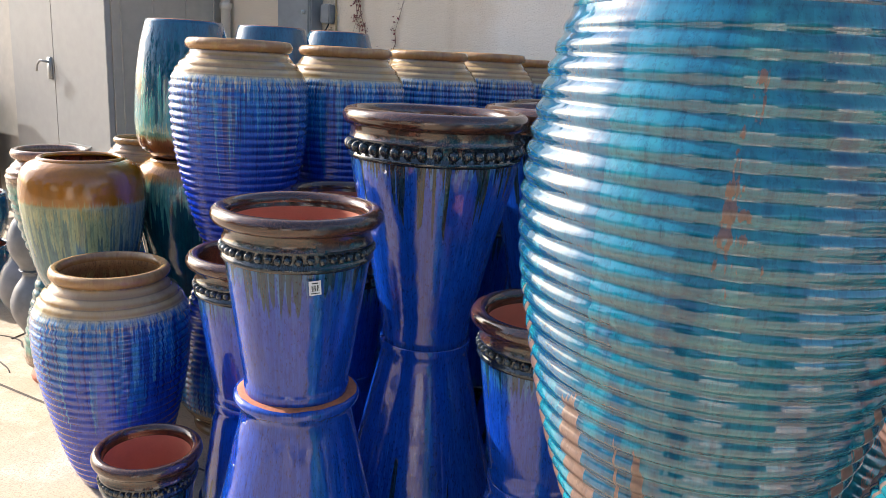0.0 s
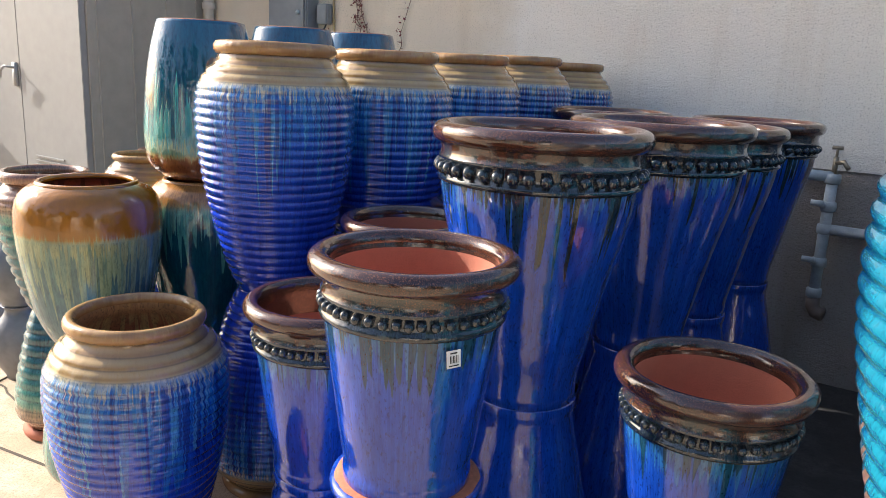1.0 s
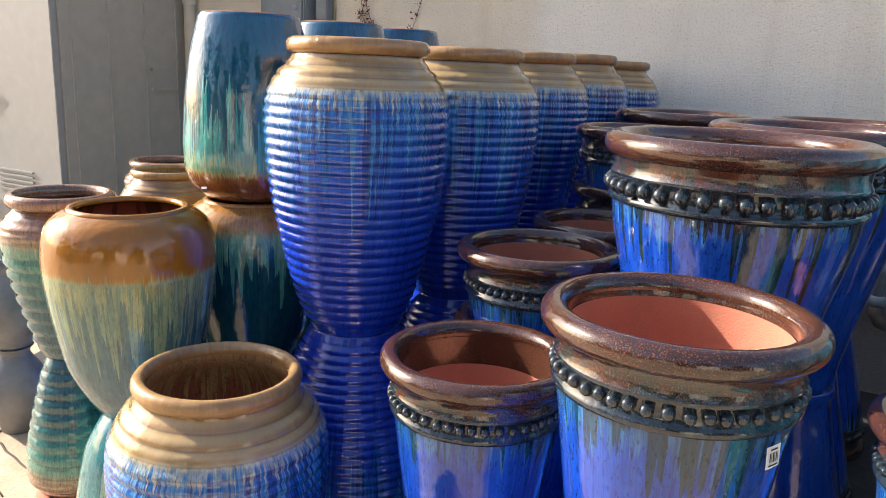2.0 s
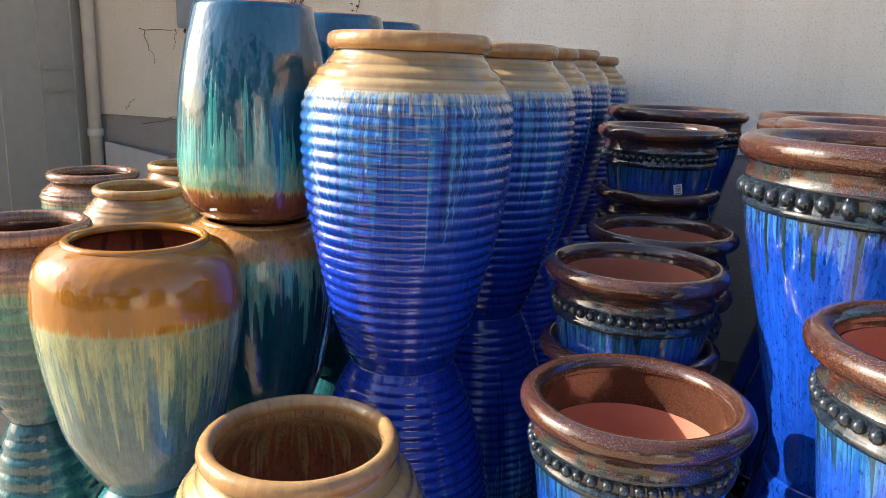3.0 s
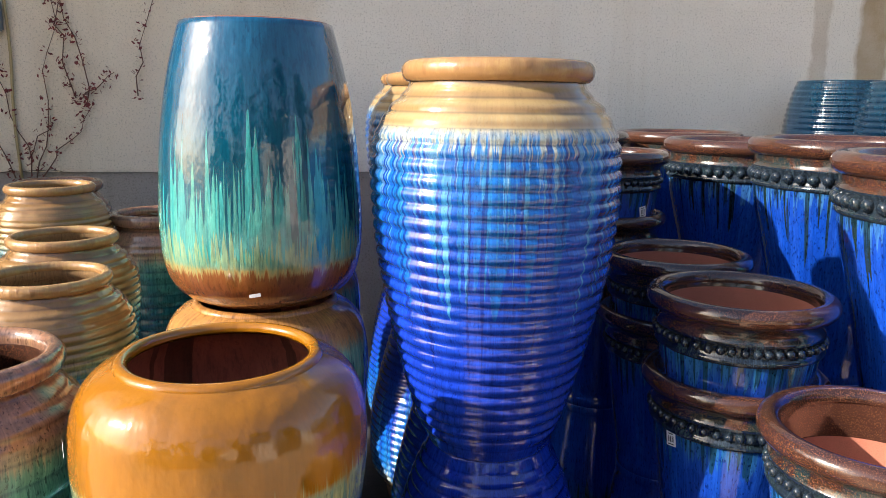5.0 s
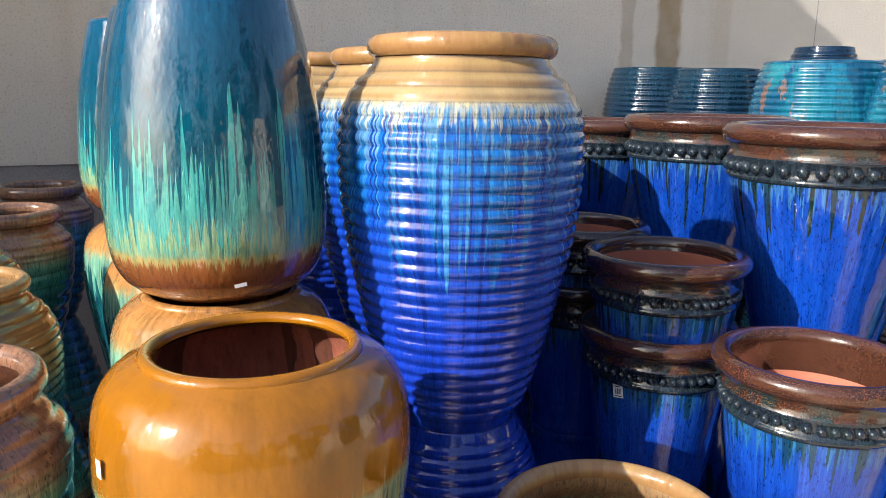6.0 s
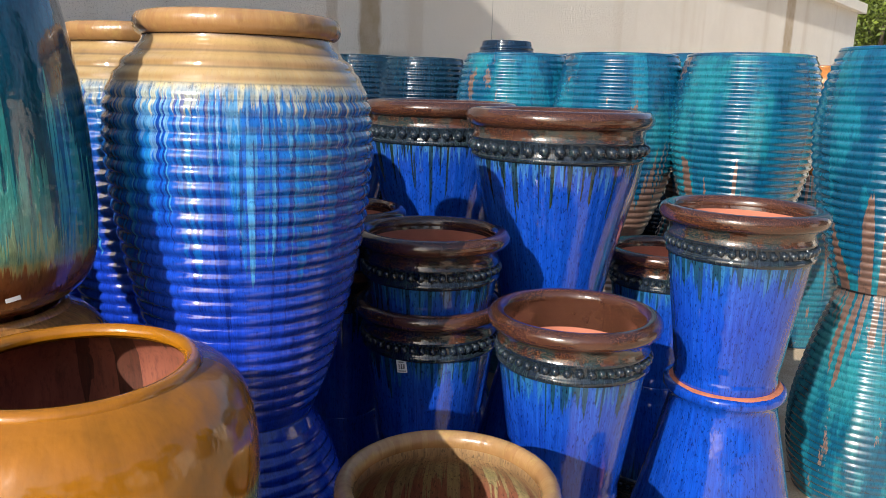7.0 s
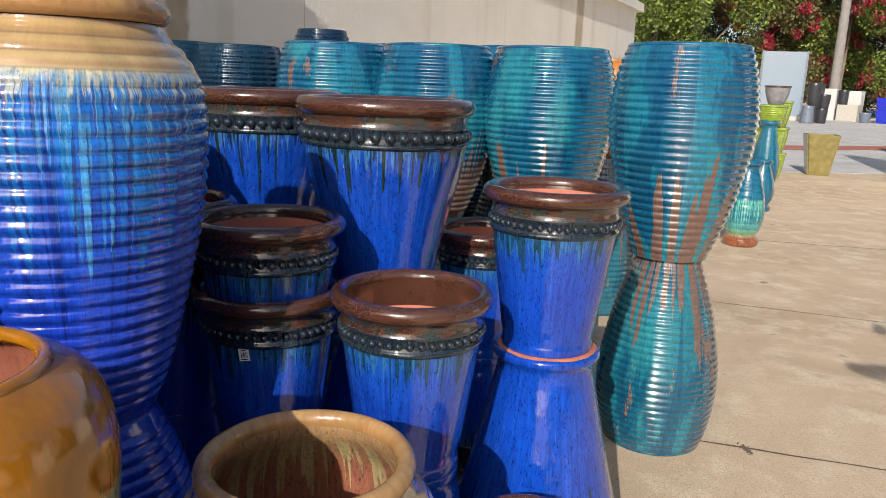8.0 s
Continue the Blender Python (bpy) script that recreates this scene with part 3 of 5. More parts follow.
slab("wall_west", pose(0, 0, 0), [(-12.3, -8.3, 0, -12.0, 3.0, 2.2)], m_stucco, "unseen plain cream wall, added to close the yard", "wall")

# ---------------------------------------------------------------- pots
JAR = [(0.0, 0.135), (0.02, 0.143), (0.084, 0.168), (0.157, 0.190), (0.30, 0.225), (0.43, 0.250), (0.56, 0.262), (0.63, 0.261), (0.685, 0.252), (0.735, 0.224), (0.77, 0.190), (0.79, 0.182)]


def jar(name, m, label, group, body_mat=None, lip_mat=None, points=JAR, h=0.83, lip_r=0.186, rib=0.028, depth=0.0075, plain_from=0.70, inner_mat=None):
    ob = thing(name, m, label, "jar", group)
    top = h - 0.045
    prof = ribbed(points, 0.0, top, rib, depth, 0.02, plain_from)
    low = [(r, z) for r, z in prof if z <= plain_from]
    neck = ribbed(points, low[-1][1], top, 0.026, depth * 0.75)
    part("body", lathe([(0.02, 0.004), (low[0][0] - 0.01, 0.0)] + low + neck[1:], 72, 0.008, closed_base=True), body_mat or m_jar, ob)
    part("rim", lathe(roll(lip_r - 0.004, h - 0.022, 0.018, 0.022, 14, -140, 200), 64, 0.006), lip_mat or m_jar_lip, ob, "smooth rolled ochre rim")
    inner = [(r - 0.018, z) for r, z in smooth_profile(points, 0.03, top, 16)]
    part("inner_wall", lathe([(0.01, 0.03)] + inner + [(lip_r - 0.014, h - 0.015)], 48), inner_mat or m_jar_in, ob)
    return ob


def beaded(name, m, label, group, R, H, points, body_mat, neck=0.062, bead=0.0102, lip=0.022, foot=0.0, deep=0.042):
    """Planter with a rolled lip, a row of round beads between two ridges, and a straight tapering body."""
    k = R / 0.21
    ob = thing(name, m, label, "planter", group)
    z_bead = H - 0.098 * (k ** 0.4)
    z_band = z_bead - 0.030 * (k ** 0.4)
    r_band = curve_at(points, z_band)
    body = smooth_profile(points, 0.0, z_band, 22)
    if foot:
        body = [(body[0][0] + 0.004, 0.0), (body[0][0] + foot * 0.85, 0.003), (body[0][0] + foot, 0.010), (body[0][0] + foot, 0.020), (body[0][0] + foot * 0.8, 0.027), (body[0][0] + foot * 0.35, 0.034)] + [b for b in body if b[1] > 0.05]
    part("body", lathe([(0.03, 0.004)] + body, 64, 0.006), body_mat, ob)
    edge = 0.009
    part("foot_ring", lathe([(body[0][0] - 0.05, 0.003), (body[0][0] - 0.048, -0.002), (body[0][0] + foot - 0.010 - edge, -0.002), (body[0][0] + foot - 0.002 - edge, 0.006)], 64, 0.06), m_foot, ob, "raw terracotta foot ring")
    rb = r_band
    band = [(rb, z_band - 0.002), (rb + 0.007, z_band + 0.002), (rb + 0.009, z_band + 0.008), (rb + 0.006, z_band + 0.014), (rb + 0.003, z_band + 0.017),
            (rb + 0.003, z_bead + bead + 0.002), (rb + 0.007, z_bead + bead + 0.005), (rb + 0.006, z_bead + bead + 0.010)]
    bd = part("bead_band", lathe(band, 64, 0.006), m_bead, ob, "dark glazed band with a row of beads")
    z_n = z_bead + bead + 0.010
    neckp = [(rb + 0.006, z_n), (rb + 0.001, z_n + 0.010), (rb + 0.002, z_n + 0.022), (R - lip * 0.75, H - 2 * lip + 0.006)]
    part("neck", lathe(neckp, 64, 0.006), m_neck, ob)
    part("rim", lathe(roll(R - lip, H - lip, lip, lip, 16, -150, 190), 64, 0.008), m_rim, ob, "thick rolled brown speckled rim")
    ri = R - 2 * lip + 0.004
    part("inner_glaze", lathe([(ri - 0.004, H - deep), (ri - 0.002, H - deep * 0.7), (ri, H - lip)], 48), m_rim, ob, "brown glaze run down inside the rim")
    inner = [(min(ri - 0.005, r - 0.014), z) for r, z in smooth_profile(points, 0.045, H - deep + 0.006, 12)]
    part("inner_wall", lathe([(0.004, 0.045)] + inner, 48), m_clay, ob, "bare terracotta inside")
    n = int(2 * math.pi * (rb + 0.004) / (bead * 2.42))
    me = mesh_of(ball(bead, 10, 6), "bead", m_bead)
    for i in range(n):
        a = 2 * math.pi * (i + 0.12 * math.sin(i * 7.3)) / n
        b = new("bead", me)
        b.parent = bd
        b.location = ((rb + 0.004) * math.cos(a), (rb + 0.004) * math.sin(a), z_bead + 0.001 * math.sin(i * 3.1))
    return ob


SMALL = [(0.0, 0.128), (0.055, 0.136), (0.183, 0.154), (0.245, 0.163), (0.33, 0.175), (0.40, 0.184), (0.48, 0.190)]
TALL = [(0.0, 0.140), (0.06, 0.142), (0.155, 0.162), (0.31, 0.195), (0.42, 0.222), (0.52, 0.246), (0.60, 0.255), (0.715, 0.262)]


def spin(x, y, z, turn=0.0, s=1.0, sz=None):
    return pose(x, y, z, 0, 0, turn) @ Matrix.Diagonal((s, s, sz or s, 1))


def flipped(x, y, top, turn=0.0, s=1.0, sz=None):
    """Standing on its rim, with its base up at the height top."""
    return pose(x, y, top, 180, 0, turn) @ Matrix.Diagonal((s, s, sz or s, 1))


# tall ribbed jars, each on an upturned one
J = "row of stacked blue and cream jars"
jar_at = [(-0.782, 2.973), (-0.421, 3.332), (-0.077, 3.84), (0.251, 4.255), (0.56, 4.60)]
jar_0 = jar("ribbed_jar", spin(*jar_at[0], 0.755, 20), "tall ribbed cobalt jar with cream shoulder on an upturned jar", J)
for i, (x, y) in enumerate(jar_at[1:]):
    again(jar_0, spin(x, y, 0.755 + (0.0, 0.012, 0.025, 0.01)[i], 75 * i + 110))
jar_low = jar("ribbed_jar", flipped(*jar_at[0], 0.755, 50, 1.0, 0.755 / 0.83), "upturned ribbed jar in dark cobalt blue glaze carrying another jar", J)
for i, (x, y) in enumerate(jar_at[1:]):
    again(jar_low, flipped(x, y, 0.755 + (0.0, 0.012, 0.025, 0.01)[i], 60 * i, 1.0, (0.755 + (0.0, 0.012, 0.025, 0.01)[i]) / 0.83))
# squat jar in front
jar("ribbed_jar", spin(-1.117, 2.516, 0, 200, 0.985, 0.80 / 0.83), "ribbed jar with cream shoulder and blue streaked body on the concrete", "", rib=0.03)

# large beaded pots on upturned ones
T = "diagonal row of large cobalt pots"
pot_at = [(-0.011, 2.264, 1.405), (0.427, 2.648, 1.412), (0.782, 3.124, 1.38), (1.184, 3.587, 1.385), (0.606, 3.813, 1.388)]
pot_0 = beaded("beaded_pot", spin(pot_at[0][0], pot_at[0][1], 0.69, 0), "large glossy cobalt pot with dark beaded collar and brown rim", T, 0.278, 0.715, TALL, m_pot, bead=0.0160, lip=0.026)
for i, (x, y, z) in enumerate(pot_at[1:]):
    again(pot_0, spin(x, y, z - 0.715, 70 * i + 40))
pot_low = beaded("beaded_pot", flipped(pot_at[0][0], pot_at[0][1], 0.69, 10, 1.0, 0.69 / 0.715), "upturned cobalt pot standing on its rim under another pot", T, 0.278, 0.715, TALL, m_pot, bead=0.0160, lip=0.026, foot=0.005)
for i, (x, y, z) in enumerate(pot_at[1:]):
    again(pot_low, flipped(x, y, z - 0.715, 30 * i, 1.0, (z - 0.715) / 0.715))

# smaller planters
P = "group of blue beaded planters"
pl_0 = beaded("beaded_planter", spin(-0.334, 1.806, 0.703, 0), "blue violet planter with brown rim and beaded collar", P, 0.21, 0.48, SMALL, m_planter, foot=0.006)
beaded("beaded_pot", flipped(-0.334, 1.806, 0.703, 77, 1.0, 0.703 / 0.715), "upturned cobalt pot with chipped terracotta foot ring", P, 0.278, 0.715, TALL, m_pot, bead=0.0160, lip=0.026, foot=0.02)
beaded("beaded_planter", spin(-0.545, 2.246, 0.465, 30), "blue planter with speckled brown glaze run deep inside", P, 0.21, 0.48, SMALL, m_planter, foot=0.006, deep=0.105)
for x, y, top, turn in ((0.315, 1.841, 0.937, 80), (-0.326, 2.613, 0.90, 140), (-0.326, 2.613, 1.09, 200), (-0.043, 2.926, 0.93, 10), (-0.043, 2.926, 1.095, 50),
                        (0.207, 3.334, 0.95, 90), (0.207, 3.334, 1.145, 0), (0.207, 3.334, 1.35, 250)):
    again(pl_0, spin(x, y, top - 0.48, turn))
for x, y, top in ((-0.545, 2.246, 0.465), (0.315, 1.841, 0.457), (-0.326, 2.613, 0.42), (-0.043, 2.926, 0.45), (0.207, 3.334, 0.47)):
    again(pl_0, flipped(x, y, top, 33, 1.0, top / 0.48))
again(pl_0, spin(-0.80, 1.986, 0, 25, 0.73, 0.41 / 0.48))

# amber and teal pots
URN = [(0.0, 0.108), (0.06, 0.146), (0.15, 0.186), (0.24, 0.206), (0.32, 0.221), (0.44, 0.235), (0.52, 0.232), (0.565, 0.218), (0.59, 0.196), (0.604, 0.170), (0.61, 0.150)]
URN_TEAL = [(0.0, 0.158), (0.10, 0.183), (0.23, 0.204), (0.37, 0.2145), (0.43, 0.216), (0.50, 0.209), (0.545, 0.190), (0.57, 0.160), (0.58, 0.13)]


def urn(name, m, label, group, points, h, mat, mouth, inner_mat=None):
    ob = thing(name, m, label, "pot", group)
    prof = smooth_profile(points, 0.0, h - 0.008, 48)
    part("body", lathe([(0.02, 0.003), (prof[0][0] - 0.006, 0.0)] + prof, 72, 0.008), mat, ob)
    part("rim", lathe(roll(mouth + 0.005, h - 0.010, 0.012, 0.011, 12, -130, 200), 64, 0.006), mat, ob)
    part("foot_ring", lathe([(0.02, -0.002), (prof[0][0] - 0.020, -0.004), (prof[0][0] - 0.012, -0.003), (prof[0][0] - 0.005, 0.003)], 64, 0.05), m_chip, ob, "chipped raw clay base")
    inner = [(r - 0.016, z) for r, z in smooth_profile(points, 0.03, h - 0.03, 14)]
    part("inner_wall", lathe([(0.01, 0.03)] + inner + [(mouth - 0.004, h - 0.012)], 48), inner_mat or m_red_inner, ob, "bare red clay inside with dark runs")
    return ob


G = "amber and teal glazed pots"
urn("round_pot", spin(-1.423, 2.996, 0.487, 0), "rounded pot, glossy amber shoulder running into pale green drips", G, URN, 0.615, m_brown_green, 0.148)
urn("round_pot", flipped(-1.423, 2.996, 0.487, 40, 0.85, 0.487 / 0.615), "upturned pale teal pot with green drips on the concrete", G, URN, 0.615, m_sage, 0.148)
for i, (x, y) in enumerate(((-1.117, 3.353), (-0.827, 3.74), (-0.563, 4.165))):
    if i == 0:
        mid_0 = urn("round_pot", spin(x, y, 0.42, 0), "pot with amber shoulder dripping over dark teal glaze", G, [(z * 1.06, r * 0.965) for z, r in URN], 0.65, m_brown_teal, 0.145)
        top_0 = urn("tall_pot", flipped(x, y, 1.655, 15), "upturned teal pot, running green drips above an amber foot", G, URN_TEAL, 0.58, m_teal_drip, 0.128)
        low_0 = urn("round_pot", flipped(x, y, 0.42, 60, 0.9, 0.42 / 0.615), "upturned dark teal pot at the foot of a stack", G, URN, 0.615, m_sage, 0.148)
    else:
        again(mid_0, spin(x, y, 0.42, 100 * i))
        again(top_0, flipped(x, y, 1.655 + 0.008 * i, 130 * i))
        again(low_0, flipped(x, y, 0.42, 30 * i, 0.9, 0.42 / 0.615))

# turquoise ribbed pots
BARREL = [(0.0, 0.148), (0.02, 0.153), (0.11, 0.187), (0.225, 0.225), (0.34, 0.252), (0.45, 0.274), (0.56, 0.281), (0.67, 0.270), (0.775, 0.247), (0.83, 0.228)]


def barrel(name, m, label, group, mat, h=0.83):
    ob = thing(name, m, label, "pot", group)
    part("body", lathe([(0.03, 0.004)] + ribbed(BARREL, 0.0, h - 0.012, 0.029, 0.0075, 0.012, h - 0.015), 80, 0.008), mat, ob)
    part("rim", lathe(roll(0.222, h - 0.010, 0.012, 0.010, 10, -100, 200), 64, 0.006), mat, ob)
    inner = [(r - 0.022, z) for r, z in smooth_profile(BARREL, 0.04, h - 0.02, 14)]
    part("inner_wall", lathe([(0.01, 0.04)] + inner, 48), m_clay, ob)
    return ob


B = "row of turquoise ribbed pots"
bar_0 = barrel("ribbed_pot", spin(0.404, 1.048, 0.80, 38), "tall turquoise ribbed pot with bare brown patches on an upturned pot", B, m_turquoise)
bar_low = barrel("ribbed_pot", flipped(0.404, 1.048, 0.80, 90, 0.87, 0.80 / 0.83), "upturned turquoise ribbed pot with bare brown patches on the concrete", B, m_turquoise_worn)
for i, (x, y, s) in enumerate(((1.115, 1.362, 1.12), (1.35, 1.871, 1.1), (1.61, 2.353, 1.08))):
    again(bar_0, spin(x, y, 0.80, 50 + 100 * i, s, 1.0))
    again(bar_low, flipped(x, y, 0.80, 100 * i, 0.9, 0.80 / 0.83))
dark_0 = barrel("ribbed_pot", spin(2.185, 2.878, 0.79, 0), "dark blue ribbed pot standing on an upturned pot", B, m_midnight)
dark_low = barrel("ribbed_pot", flipped(2.185, 2.878, 0.79, 0, 0.9, 0.79 / 0.83), "upturned dark blue ribbed pot", B, m_midnight)
for i, (x, y, z) in enumerate(((2.10, 1.28, 0.845), (2.15, 1.90, 0.83))):
    again(bar_0, spin(x, y, z, 200 + 130 * i))
    again(bar_low, flipped(x, y, z, 40 + 70 * i, 0.9, z / 0.83))
again(dark_0, spin(2.28, 3.25, 0.80, 100))
again(dark_low, flipped(2.28, 3.25, 0.80, 60, 0.9, 0.80 / 0.83))
again(dark_low, flipped(2.7, 2.39, 1.755, 60, 1.05, 1.0))
again(dark_0, spin(2.7, 2.39, 0.0, 100, 1.0, 0.925 / 0.83))
# dark pots added to fill the sunlit gap behind the turquoise row
for x, y, turn in ((2.82, 1.20, 20), (2.76, 1.80, 150)):
    again(dark_0, spin(x, y, 0.0, turn))

# smaller jars by the wing
K = "cluster of small glazed jars"
m_small = glaze("ochre_blue_glaze", 0.83, [(0.0, (0.008, 0.07, 0.16)), (0.40, (0.010, 0.09, 0.22)), (0.58, (0.03, 0.16, 0.27)), (0.63, (0.16, 0.24, 0.22)), (0.68, (0.34, 0.25, 0.11)), (0.80, (0.33, 0.20, 0.075)), (1.0, (0.27, 0.13, 0.045))], fringe=0.02,
                runs=((0.54, 0.22, (0.05, 0.20, 0.32), 20.0, 0.55, 0.8), (0.55, 0.10, (0.30, 0.30, 0.16), 24.0, 0.6, 0.7)), rib=0.028, valley=0.4, rough=0.1, bands=(0.58, 0.034, (0.20, 0.10, 0.035)), still=0.60, speck=0.3, mottle=0.1)
k_0 = jar("small_jar", spin(-1.456, 3.723, 0.55, 0, 0.70, 0.56 / 0.83), "small ochre shouldered ribbed jar with blue streaks", K, m_small)
again(jar_low, flipped(-1.456, 3.723, 0.55, 0, 0.70, 0.55 / 0.83))
for x, y, z in ((-1.306, 4.051, 0.58), (-1.15, 4.62, 0.655)):
    again(k_0, spin(x, y, z, x * 300, 0.70, 0.56 / 0.83))
    again(jar_low, flipped(x, y, z, x * 100, 0.70, z / 0.83))
JUG = [(0.0, 0.085), (0.03, 0.10), (0.12, 0.128), (0.30, 0.172), (0.40, 0.186), (0.45, 0.182), (0.49, 0.150), (0.505, 0.138)]
g_0 = jar("green_jar", spin(-1.719, 3.34, 0.53, 0), "green ribbed jar with brown neck on an upturned jar", K, m_green_rib, m_green_rib, JUG, 0.55, 0.150, 0.045, 0.007, 0.40, m_rim)
g_1 = jar("green_jar", flipped(-1.719, 3.34, 0.53, 0, 0.9, 0.53 / 0.55), "upturned dark green ribbed jar with terracotta rim", K, m_green_rib, m_clay, JUG, 0.55, 0.150, 0.045, 0.007, 0.40, m_rim)
for x, y, z in ((-0.95, 5.15, 0.62), (-0.82, 4.55, 0.55), (-0.36, 5.05, 0.55)):
    again(g_0, spin(x, y, z, x * 300, 1.0, 1.0))
    again(g_1, flipped(x, y, z, x * 100, 1.0, z / 0.55))
again(g_0, spin(-1.74, 5.1, 0.45, 90, 1.27, 0.95))
again(g_1, flipped(-1.74, 5.1, 0.45, 50, 1.1, 0.45 / 0.55))

m_orange = glaze("orange_glaze", 0.615, [(0.0, (0.30, 0.10, 0.025)), (1.0, (0.42, 0.16, 0.035))], fringe=0.05, rough=0.14, mottle=0.2)
o_0 = urn("round_pot", spin(2.25, 0.58, 1.02, 0), "rounded orange glazed pot on an upturned turquoise pot", G, URN, 0.615, m_orange, 0.148)
again(bar_low, flipped(2.25, 0.58, 1.02, 50, 0.9, 1.02 / 0.83))

# ---------------------------------------------------------------- fittings on the wall
def on_wall(s, z, out=0.0):
    return Vector((s, -out, z))


cab = thing("electric_box", WALL, "grey metal electric box with a small latch on the wall", "electric box")
bm = bmesh.new()
box(bm, -4.82, -0.13, 1.695, -4.435, 0.0, 2.35, 0.008)
part("case", bm, m_steel, cab, smooth=False)
bm = bmesh.new()
box(bm, -4.80, -0.142, 1.72, -4.455, -0.131, 2.33, 0.004)
part("cover", bm, m_steel, cab, smooth=False)
bm = bmesh.new()
tube(bm, [(-4.505, -0.14, 1.875), (-4.505, -0.155, 1.875)], 0.016, segs=12)
part("latch", bm, m_pipe, cab)
jb = thing("junction_box", WALL, "small grey junction box with a black cable loop", "junction box")
bm = bmesh.new()
box(bm, -4.40, -0.07, 1.80, -4.30, 0.0, 1.94, 0.008)
part("case", bm, m_steel, jb, smooth=False)
bm = bmesh.new()
tube(bm, [(-4.33, -0.04, 1.80), (-4.335, -0.06, 1.76), (-4.37, -0.07, 1.725), (-4.42, -0.07, 1.715), (-4.45, -0.07, 1.73)], 0.006)
part("cable", bm, m_black, jb, "black cable")
cd = thing("conduit", WALL, "grey steel conduit running down the wall", "pipe")
bm = bmesh.new()
tube(bm, [(-4.555, -0.035, 1.69), (-4.557, -0.035, 1.2), (-4.56, -0.035, 0.0)], 0.016, segs=10)
part("pipe", bm, m_steel, cd)
for z in (0.6, 1.45):
    bm = bmesh.new()
    box(bm, -4.59, -0.054, z, -4.525, 0.0, z + 0.02, 0.003)
    part("clamp", bm, m_steel, cd, smooth=False)
cord = thing("wall_cable", WALL, "slack yellowed cable hanging down the wall", "cable")
bm = bmesh.new()
tube(bm, [(-4.285 + 0.006 * math.sin(k * 0.9), -0.012, 2.6 - 0.10 * k) for k in range(16)], 0.007, segs=6)
part("cable", bm, plain("yellowed_cable", (0.45, 0.34, 0.16), 0.6), cord)
spout = thing("downspout", WALL, "white painted downspout in the corner of the wall", "downspout")
bm = bmesh.new()
tube(bm, [(-5.56, -0.06, 5.66), (-5.56, -0.06, 3.0), (-5.56, -0.06, 0.06)], 0.042, segs=14)
part("pipe", bm, m_spout, spout)
for z in (0.98, 1.9, 2.7):
    bm = lathe([(0.044, z), (0.052, z + 0.006), (0.052, z + 0.05), (0.044, z + 0.056)], 14)
    bmesh.ops.translate(bm, verts=bm.verts, vec=(-5.56, -0.06, 0))
    part("collar", bm, m_spout, spout)
board = thing("white_board", WALL, "white board leaning on the plinth of the wall", "board")
bm = bmesh.new()
box(bm, -5.5, -0.05, 0.0, -5.0, -0.03, 0.95, 0.003)
for v in bm.verts:
    v.co.z -= 0.07 * (v.co.x + 5.5) / 0.5 * (v.co.z > 0.5)
part("panel", bm, m_box_white, board, smooth=False)

# water pipes with a tap
plumb = thing("water_pipes", WALL, "weathered grey water pipes with valves and a brass tap", "pipe")
bm = bmesh.new()
tube(bm, [(-0.94, -0.05, 1.10), (-0.94, -0.05, 0.42)], 0.027, segs=12)
part("riser", bm, m_pipe, plumb)
bm = bmesh.new()
tube(bm, [(-1.12, -0.05, 1.10), (-0.94, -0.05, 1.10)], 0.027, segs=12)
tube(bm, [(-0.94, -0.05, 0.835), (-0.4, -0.05, 0.83), (2.2, -0.05, 0.82)], 0.027, segs=12)
part("branch", bm, m_pipe, plumb)
for z in (1.09, 0.95, 0.835, 0.66, 0.50):
    bm = lathe([(0.027, z - 0.026), (0.036, z - 0.022), (0.039, z), (0.036, z + 0.022), (0.027, z + 0.026)], 12)
    bmesh.ops.translate(bm, verts=bm.verts, vec=(-0.94, -0.05, 0))
    part("coupling", bm, m_pipe, plumb)
for z in (0.95, 0.66):
    bm = bmesh.new()
    tube(bm, [(-0.94, -0.06, z), (-0.99, -0.115, z + 0.02)], 0.014, segs=8)
    tube(bm, [(-1.015, -0.115, z + 0.02), (-0.955, -0.115, z + 0.02)], 0.015, segs=8)
    part("valve", bm, m_pipe, plumb)
bm = bmesh.new()
tube(bm, [(-0.94, -0.05, 0.47), (-0.935, -0.055, 0.43), (-0.915, -0.06, 0.40), (-0.88, -0.07, 0.395)], 0.033, 0.038, segs=12)
part("elbow", bm, plain("rusty_elbow", (0.20, 0.15, 0.12), 0.7), plumb, "rusty elbow")
tap = bmesh.new()
tube(tap, [(-0.94, -0.05, 1.10), (-0.94, -0.05, 1.20)], 0.013, segs=10)
tube(tap, [(-0.94, -0.05, 1.17), (-0.90, -0.08, 1.18), (-0.875, -0.10, 1.15)], 0.012, segs=10)
tube(tap, [(-0.965, -0.05, 1.245), (-0.915, -0.05, 1.245)], 0.010, segs=8)
tube(tap, [(-0.94, -0.05, 1.20), (-0.94, -0.05, 1.25)], 0.007, segs=8)
part("tap", tap, plain("dull_brass", (0.30, 0.25, 0.18), 0.4, 0.6), plumb, "dull brass tap")

